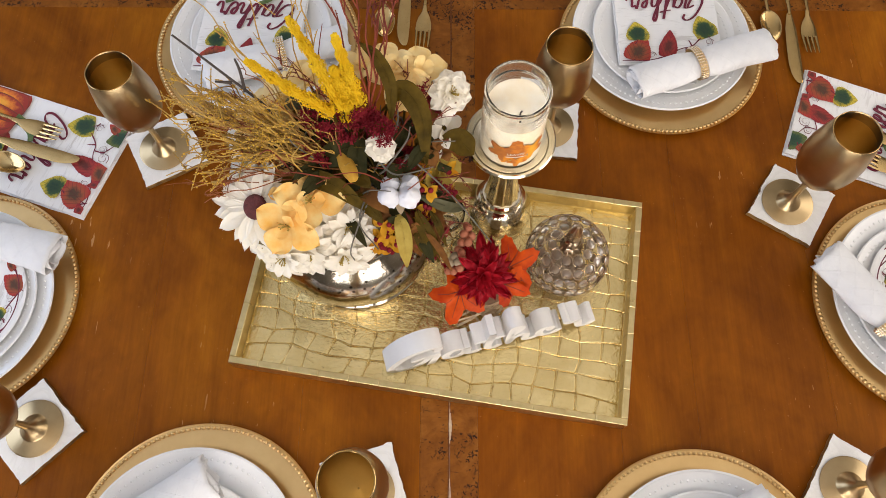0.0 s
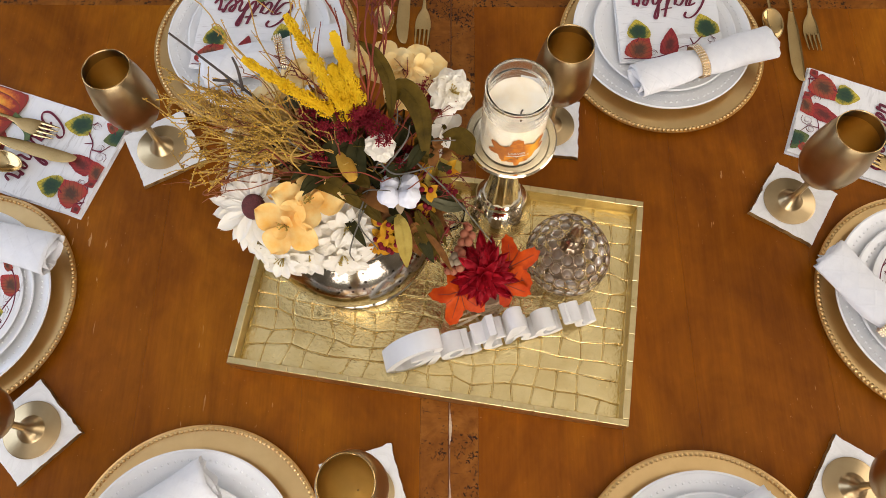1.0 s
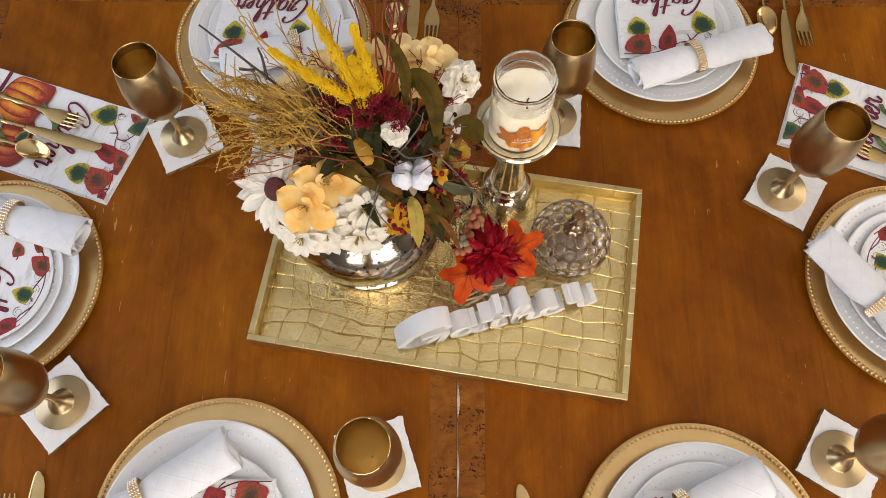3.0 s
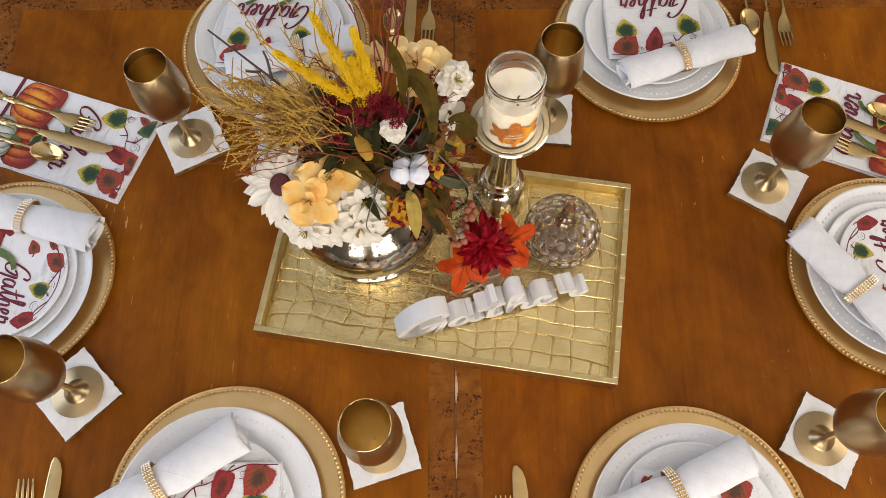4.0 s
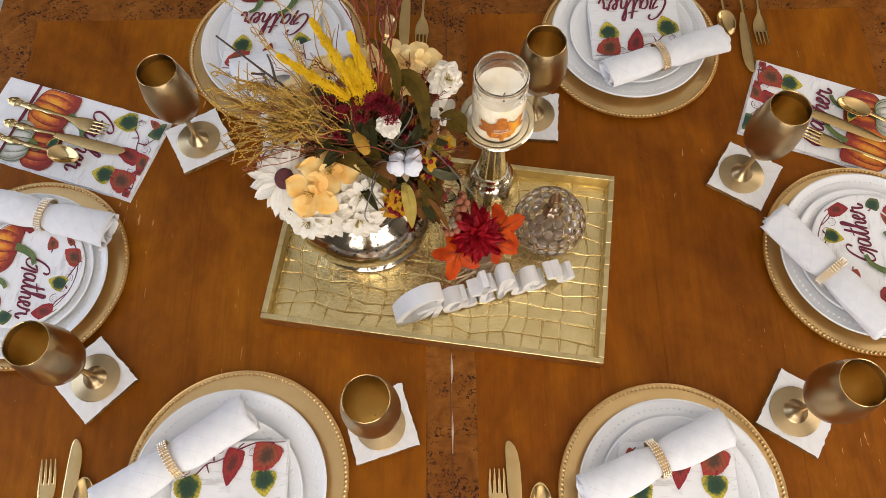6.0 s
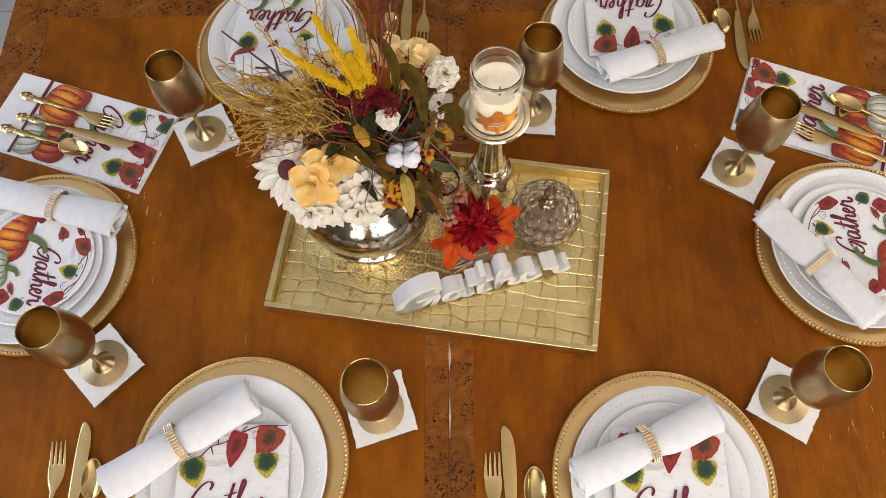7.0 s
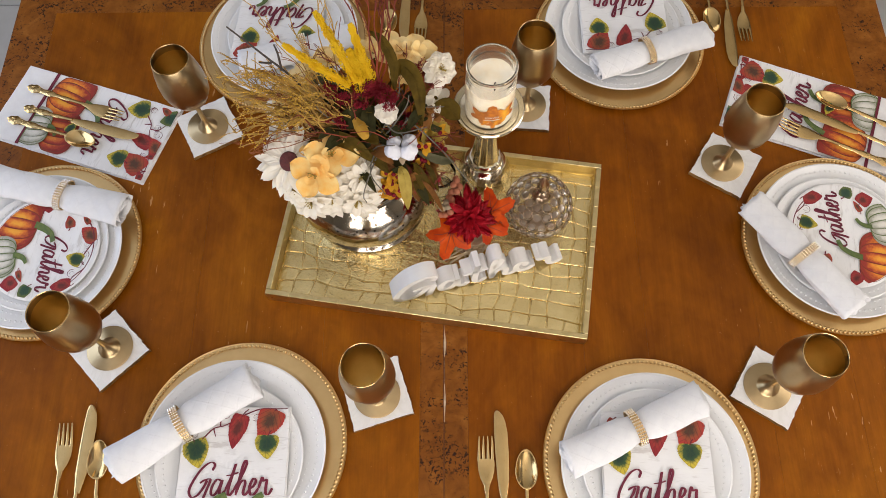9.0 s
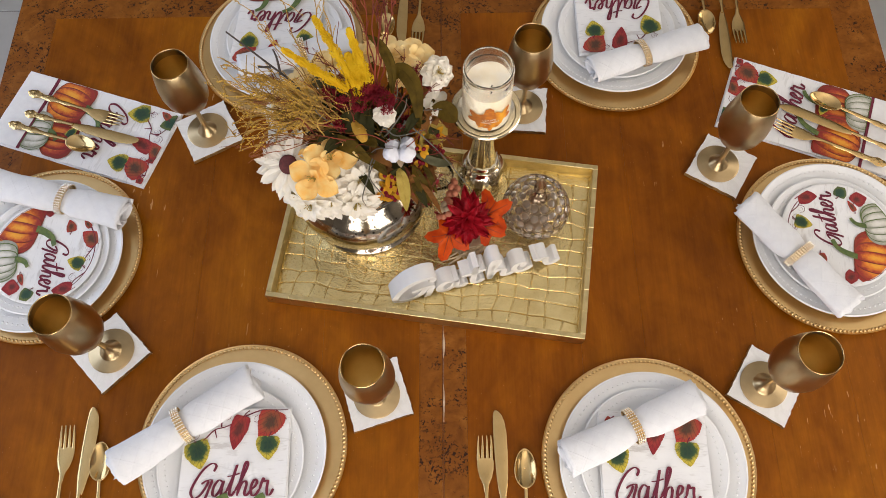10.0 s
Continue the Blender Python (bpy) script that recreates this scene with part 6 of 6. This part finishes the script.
for root, spread in (((-0.150, 0.098, 1.005), 0.016), ((-0.160, 0.110, 1.01), 0.018), ((-0.150, 0.118, 1.015), 0.024), ((-0.145, 0.105, 1.02), 0.03)):
    tips = [tuple(a + rnd.uniform(-spread, spread) for a in p) for p in fan]
    tips += [tuple(Vector(root).lerp(Vector(p), rnd.uniform(0.4, 0.75)) + Vector((0, 0, 0.01))) for p in tips]
    spray(tips, root, MUSTARD, "golden_spray", "fine mustard-gold dried spray", 12, 0.0012, 0.0012, 6)
spray([(-0.268, 0.222, 1.135), (-0.245, 0.20, 1.12), (-0.215, 0.225, 1.14), (-0.17, 0.225, 1.15), (-0.155, 0.215, 1.15)], (-0.150, 0.118, 1.02), MUSTARD, "golden_spray", "tall mustard-gold dried spray", 7, 0.0011, 0.0010)
spray([(-0.292, 0.081, 0.99), (-0.280, 0.074, 0.988), (-0.275, 0.090, 1.0), (-0.262, 0.079, 0.995), (-0.25, 0.088, 1.0), (-0.265, 0.070, 0.985)], (-0.165, 0.088, 1.0), TWIG_BROWN, "twig_spray", "thin red-brown twig spray", 3, 0.0009, 0.0009, 4)
spray([(-0.121, 0.230, 1.16), (-0.091, 0.235, 1.17), (-0.071, 0.222, 1.14), (-0.105, 0.24, 1.17), (-0.06, 0.225, 1.13), (-0.08, 0.21, 1.14), (-0.14, 0.235, 1.16)], (-0.088, 0.130, 1.05), TWIG_RED, "twig_spray", "upright red-brown twig spray", 4, 0.0013, 0.0011, 6)
spray([(-0.170, 0.165, 1.09), (-0.185, 0.180, 1.09), (-0.15, 0.18, 1.10)], (-0.105, 0.125, 1.05), TWIG_RED, "twig_spray", "thin red-brown twig spray", 3, 0.0010, 0.0009, 3)
spray([(-0.25, 0.12, 1.05), (-0.24, 0.15, 1.07), (-0.23, 0.10, 1.03), (-0.22, 0.17, 1.08), (-0.26, 0.135, 1.05)], (-0.14, 0.105, 1.015), TWIG_BROWN, "twig_spray", "thin red-brown twig spray", 4, 0.0009, 0.0009, 4)
s = Shape()
for line in (((-0.165, 0.11, 1.01), (-0.20, 0.14, 1.055), (-0.25, 0.168, 1.09), (-0.294, 0.191, 1.12)), ((-0.225, 0.153, 1.072), (-0.228, 0.168, 1.09), (-0.232, 0.176, 1.10)), ((-0.238, 0.16, 1.08), (-0.245, 0.158, 1.083), (-0.255, 0.158, 1.084))):
    s.tube(smoothed([loc(p) for p in line], 6), 0.0021, 0.0012, 6)
stalk(s, loc((-0.165, 0.11, 1.01)), 0.002)
part("bare_twig", s, TWIG_DARK, bouquet, "dark bare twig")
s = Shape().tube(smoothed([loc(p) for p in ((-0.19, 0.11, 1.01), (-0.225, 0.125, 1.035), (-0.262, 0.137, 1.05))], 6), 0.0020, 0.0013, 6)
stalk(s, loc((-0.19, 0.11, 1.01)), 0.002)
part("bare_twig", s, TWIG_DARK, bouquet, "dark bare twig")
for line in (((-0.075, 0.085, 1.02), (-0.05, 0.105, 1.05), (-0.045, 0.115, 1.065)), ((-0.085, 0.075, 1.0), (-0.10, 0.05, 0.985), (-0.115, 0.012, 0.965), (-0.112, 0.004, 0.95)), ((-0.05, 0.1, 1.03), (0.0, 0.07, 0.99), (0.05, 0.042, 0.915)), ((-0.06, 0.09, 1.02), (-0.03, 0.108, 1.04), (0.004, 0.112, 1.04)), ((-0.09, 0.08, 1.0), (-0.105, 0.04, 0.98), (-0.085, 0.018, 0.95)), ((-0.08, 0.09, 1.03), (-0.06, 0.075, 1.03), (-0.02, 0.085, 1.03)), ((-0.075, 0.1, 1.035), (-0.06, 0.12, 1.06), (-0.058, 0.13, 1.075))):
    s = Shape().tube(smoothed([loc(p) for p in line], 6), 0.0013, 0.0007, 5)
    stalk(s, loc(line[0]), 0.0012)
    part("grey_stem", s, TWIG_GREY, bouquet, "wiry grey-green stem")
for k in range(44):
    # wiry filler between the blooms
    a = loc((rnd.uniform(-0.17, -0.03), rnd.uniform(0.06, 0.15), rnd.uniform(0.97, 1.02)))
    e = a + Vector((rnd.uniform(-0.04, 0.04), rnd.uniform(-0.03, 0.03), rnd.uniform(0.01, 0.05)))
    s = Shape().tube(smoothed([a, (a + e) / 2 + Vector((rnd.uniform(-0.01, 0.01), 0, 0.008)), e], 5), 0.0010, 0.0005, 4)
    stalk(s, a, 0.001)
    part("filler_stem", s, rnd.choice((TWIG_RED, TWIG_GREY, OLIVE, TWIG_DARK)), bouquet, "thin wiry filler stem")

for k in range(56):
    # warm wiry stems under the golden sprays and round the pods
    a = loc((rnd.uniform(-0.20, -0.06), rnd.uniform(0.075, 0.15), rnd.uniform(0.985, 1.025)))
    e = a + Vector((rnd.uniform(-0.085, 0.005), rnd.uniform(-0.015, 0.05), rnd.uniform(0.01, 0.055)))
    mid = (a + e) / 2 + Vector((rnd.uniform(-0.012, 0.012), rnd.uniform(-0.01, 0.01), 0.010))
    s = Shape().tube(smoothed([a, mid, e], 6), 0.0012, 0.0005, 4)
    stalk(s, a, 0.001)
    part("filler_stem", s, rnd.choice((TWIG_RED, TWIG_GOLD, TWIG_RED, MUSTARD, BRONZE_LEAF)), bouquet, "thin warm brown filler stem")

# ---- small glass votive behind the red flower ----
votive = thing("glass_votive", pose(-0.006, 0.128, FLOOR), "small clear glass votive cup standing on the tray", "votive")
part("cup", Shape().lathe([(0.0, 0.0), (0.020, 0.0), (0.0225, 0.003), (0.0265, 0.045), (0.0270, 0.056), (0.0262, 0.057), (0.0255, 0.056), (0.0245, 0.045), (0.0205, 0.008), (0.0, 0.007)], 40), GLASS, votive).visible_shadow = False

# ---- the red flower in its raffia pot ----
RX, RY = 0.046, 0.024
pot = thing("raffia_pot", pose(RX, RY, FLOOR), "small pot wrapped in natural raffia on the tray", "pot")
part("pot", Shape().lathe([(0.0, 0.0), (0.026, 0.0), (0.029, 0.003), (0.034, 0.05), (0.0345, 0.056), (0.032, 0.057), (0.030, 0.052), (0.0, 0.05)], 40), RAFFIA, pot)
s = Shape()
for k in range(15):
    z = 0.004 + 0.0033 * k
    r = 0.0292 + 0.0048 * k / 15
    ph = rnd.uniform(0, 6)
    s.tube([((r + 0.0013 * math.sin(3 * q + ph)) * math.cos(0.2618 * q), (r + 0.0013 * math.sin(3 * q + ph)) * math.sin(0.2618 * q), z + 0.002 * math.sin(0.2618 * q + ph)) for q in range(25)], 0.0016, 0.0016, 5)
for k in range(9):
    a = rnd.uniform(-2.6, -0.5)
    c = Vector((0.037 * math.cos(a), 0.037 * math.sin(a), rnd.uniform(0.03, 0.045)))
    s.tube(smoothed([c, c + Vector((rnd.uniform(-0.02, 0.02), -0.012, 0.010)), c + Vector((rnd.uniform(-0.03, 0.03), -0.018, -0.012))], 5), 0.0026, 0.0016, 5, flat=0.35)
part("raffia_wrap", s, RAFFIA, pot, "loops of natural raffia")

RB = Vector((RX, RY, FLOOR + 0.05))
pick = thing("dahlia_pick", Matrix.Translation(RB), "crimson silk dahlia with orange leaves and coral berries", "artificial flower")
RF = Vector((0.042, 0.015, 0.872)) - RB
m = facing(RF, (0.05, -0.5, 0.85))
s = Shape()
for n, length, width, lift, curl in ((14, 0.054, 0.0145, -0.25, 0.4), (14, 0.049, 0.0130, 0.10, 0.4), (13, 0.042, 0.0125, 0.45, 0.35), (10, 0.033, 0.0115, 0.8, 0.3), (7, 0.024, 0.010, 1.15, 0.2)):
    for k in range(n):
        q = Shape().petal(m @ Matrix.Rotation(2 * math.pi * k / n + rnd.uniform(-0.15, 0.15), 4, "Z"), length * rnd.uniform(0.85, 1.1), width, lift + rnd.uniform(-0.25, 0.25), curl + rnd.uniform(-0.5, 0.5), 0.55, 1.15, ripple=0.09, seed=k)
        part("petal", q, PETAL_RED, pick, smooth=60)
part("stem", Shape().tube([(0, 0, -0.004), (RF.x * 0.6, RF.y * 0.6, RF.z * 0.5), RF], 0.0028, 0.0022, 8), OLIVE, pick)


def maple_leaf(c, tip, size, seed):
    """A lobed silk leaf whose tip points to tip, gently arched."""
    c, tip = Vector(c) - RB, Vector(tip) - RB
    y = (tip - c).normalized()
    x = y.cross(Vector((0.0, -0.45, 0.9))).normalized()
    z = x.cross(y)
    m = Matrix.Translation(c) @ Matrix((x, y, z)).transposed().to_4x4()
    out = maple(size, seed)
    n = len(out)
    rings = [1.0, 0.7, 0.4]
    vs = [(px * f, py * f, -0.25 * (math.hypot(px, py) * f) ** 2 / size - 0.0018 * math.cos(5 * math.atan2(py, px)) * f) for f in rings for px, py in out] + [(0, 0, 0)]
    fs = [(q * n + k, q * n + (k + 1) % n, (q + 1) * n + (k + 1) % n, (q + 1) * n + k) for q in range(2) for k in range(n)]
    fs += [(2 * n + k, 2 * n + (k + 1) % n, 3 * n) for k in range(n)]
    s = Shape().add(vs, fs, 0, m)
    ob = part("maple_leaf", s, LEAF_ORANGE, pick, "bright orange lobed silk leaf", smooth=70)
    v = Shape()
    for a in (-1.25, -0.65, 0, 0.65, 1.25):
        r = size * (0.8 - 0.12 * abs(a))
        v.tube([m @ Vector((0, -0.1 * size, 0.0008)), m @ Vector((0.5 * r * math.sin(a), 0.5 * r * math.cos(a), 0.0004 - 0.06 * r)), m @ Vector((r * math.sin(a), r * math.cos(a), 0.0006 - 0.24 * r * r / size))], 0.0007, 0.0003, 4)
    v.tube([m @ Vector((0, -0.1 * size, 0)), RF - Vector((0, 0, 0.01))], 0.001, 0.001, 4)
    part("vein", v, TWIG_RED, ob)


maple_leaf((0.078, 0.030, 0.862), (0.112, 0.047, 0.862), 0.044, 1)
maple_leaf((0.072, 0.006, 0.858), (0.098, -0.003, 0.852), 0.033, 2)
maple_leaf((0.012, -0.006, 0.855), (0.003, -0.034, 0.842), 0.042, 3)
for n, (x, y, z, r, mat) in enumerate(((0.022, 0.068, 0.897, 0.0058, 0), (0.017, 0.060, 0.897, 0.0060, 0), (0.026, 0.058, 0.895, 0.0062, 0), (0.014, 0.050, 0.893, 0.0060, 0), (0.022, 0.049, 0.897, 0.0058, 0), (0.010, 0.042, 0.888, 0.0060, 0), (0.006, 0.033, 0.887, 0.0066, 1), (0.014, 0.036, 0.893, 0.0055, 0), (0.000, 0.026, 0.885, 0.0062, 1), (0.009, 0.026, 0.888, 0.0060, 1), (0.015, 0.029, 0.889, 0.0058, 0), (-0.003, 0.017, 0.879, 0.0052, 0), (0.004, 0.016, 0.881, 0.0055, 0), (0.012, 0.019, 0.885, 0.0058, 0), (0.020, 0.074, 0.892, 0.0048, 0))):
    c = Vector((x, y, z)) - RB
    ob = part("berry", Shape().ball((0, 0, 0), r, seg=12, rings=8), BERRY_GREY if mat else BERRY_PINK, pick, "glossy tan berry" if mat else "glossy coral berry", at=Matrix.Translation(c))
    part("stalk", Shape().tube([(0, 0, -r * 0.8), (RF - c) * 0.5 + Vector((0, 0, -0.01)), (RF - c) - Vector((0, 0, 0.014))], 0.0007, 0.0007, 4), TWIG_RED, ob)

# ---- floor tiles ----
tile = Shape().box(-0.298, -0.298, -0.006, 0.298, 0.298, 0.0, bevel=0.002).mesh("tile", TILE)
for a in range(8):
    for b in range(12):
        x, y = X0 + 0.3 + 0.6 * a, Y0 + 0.3 + 0.6 * b
        if y < Y1 - 0.2:
            part("tile", tile, None, floor, at=pose(x, y, 0))
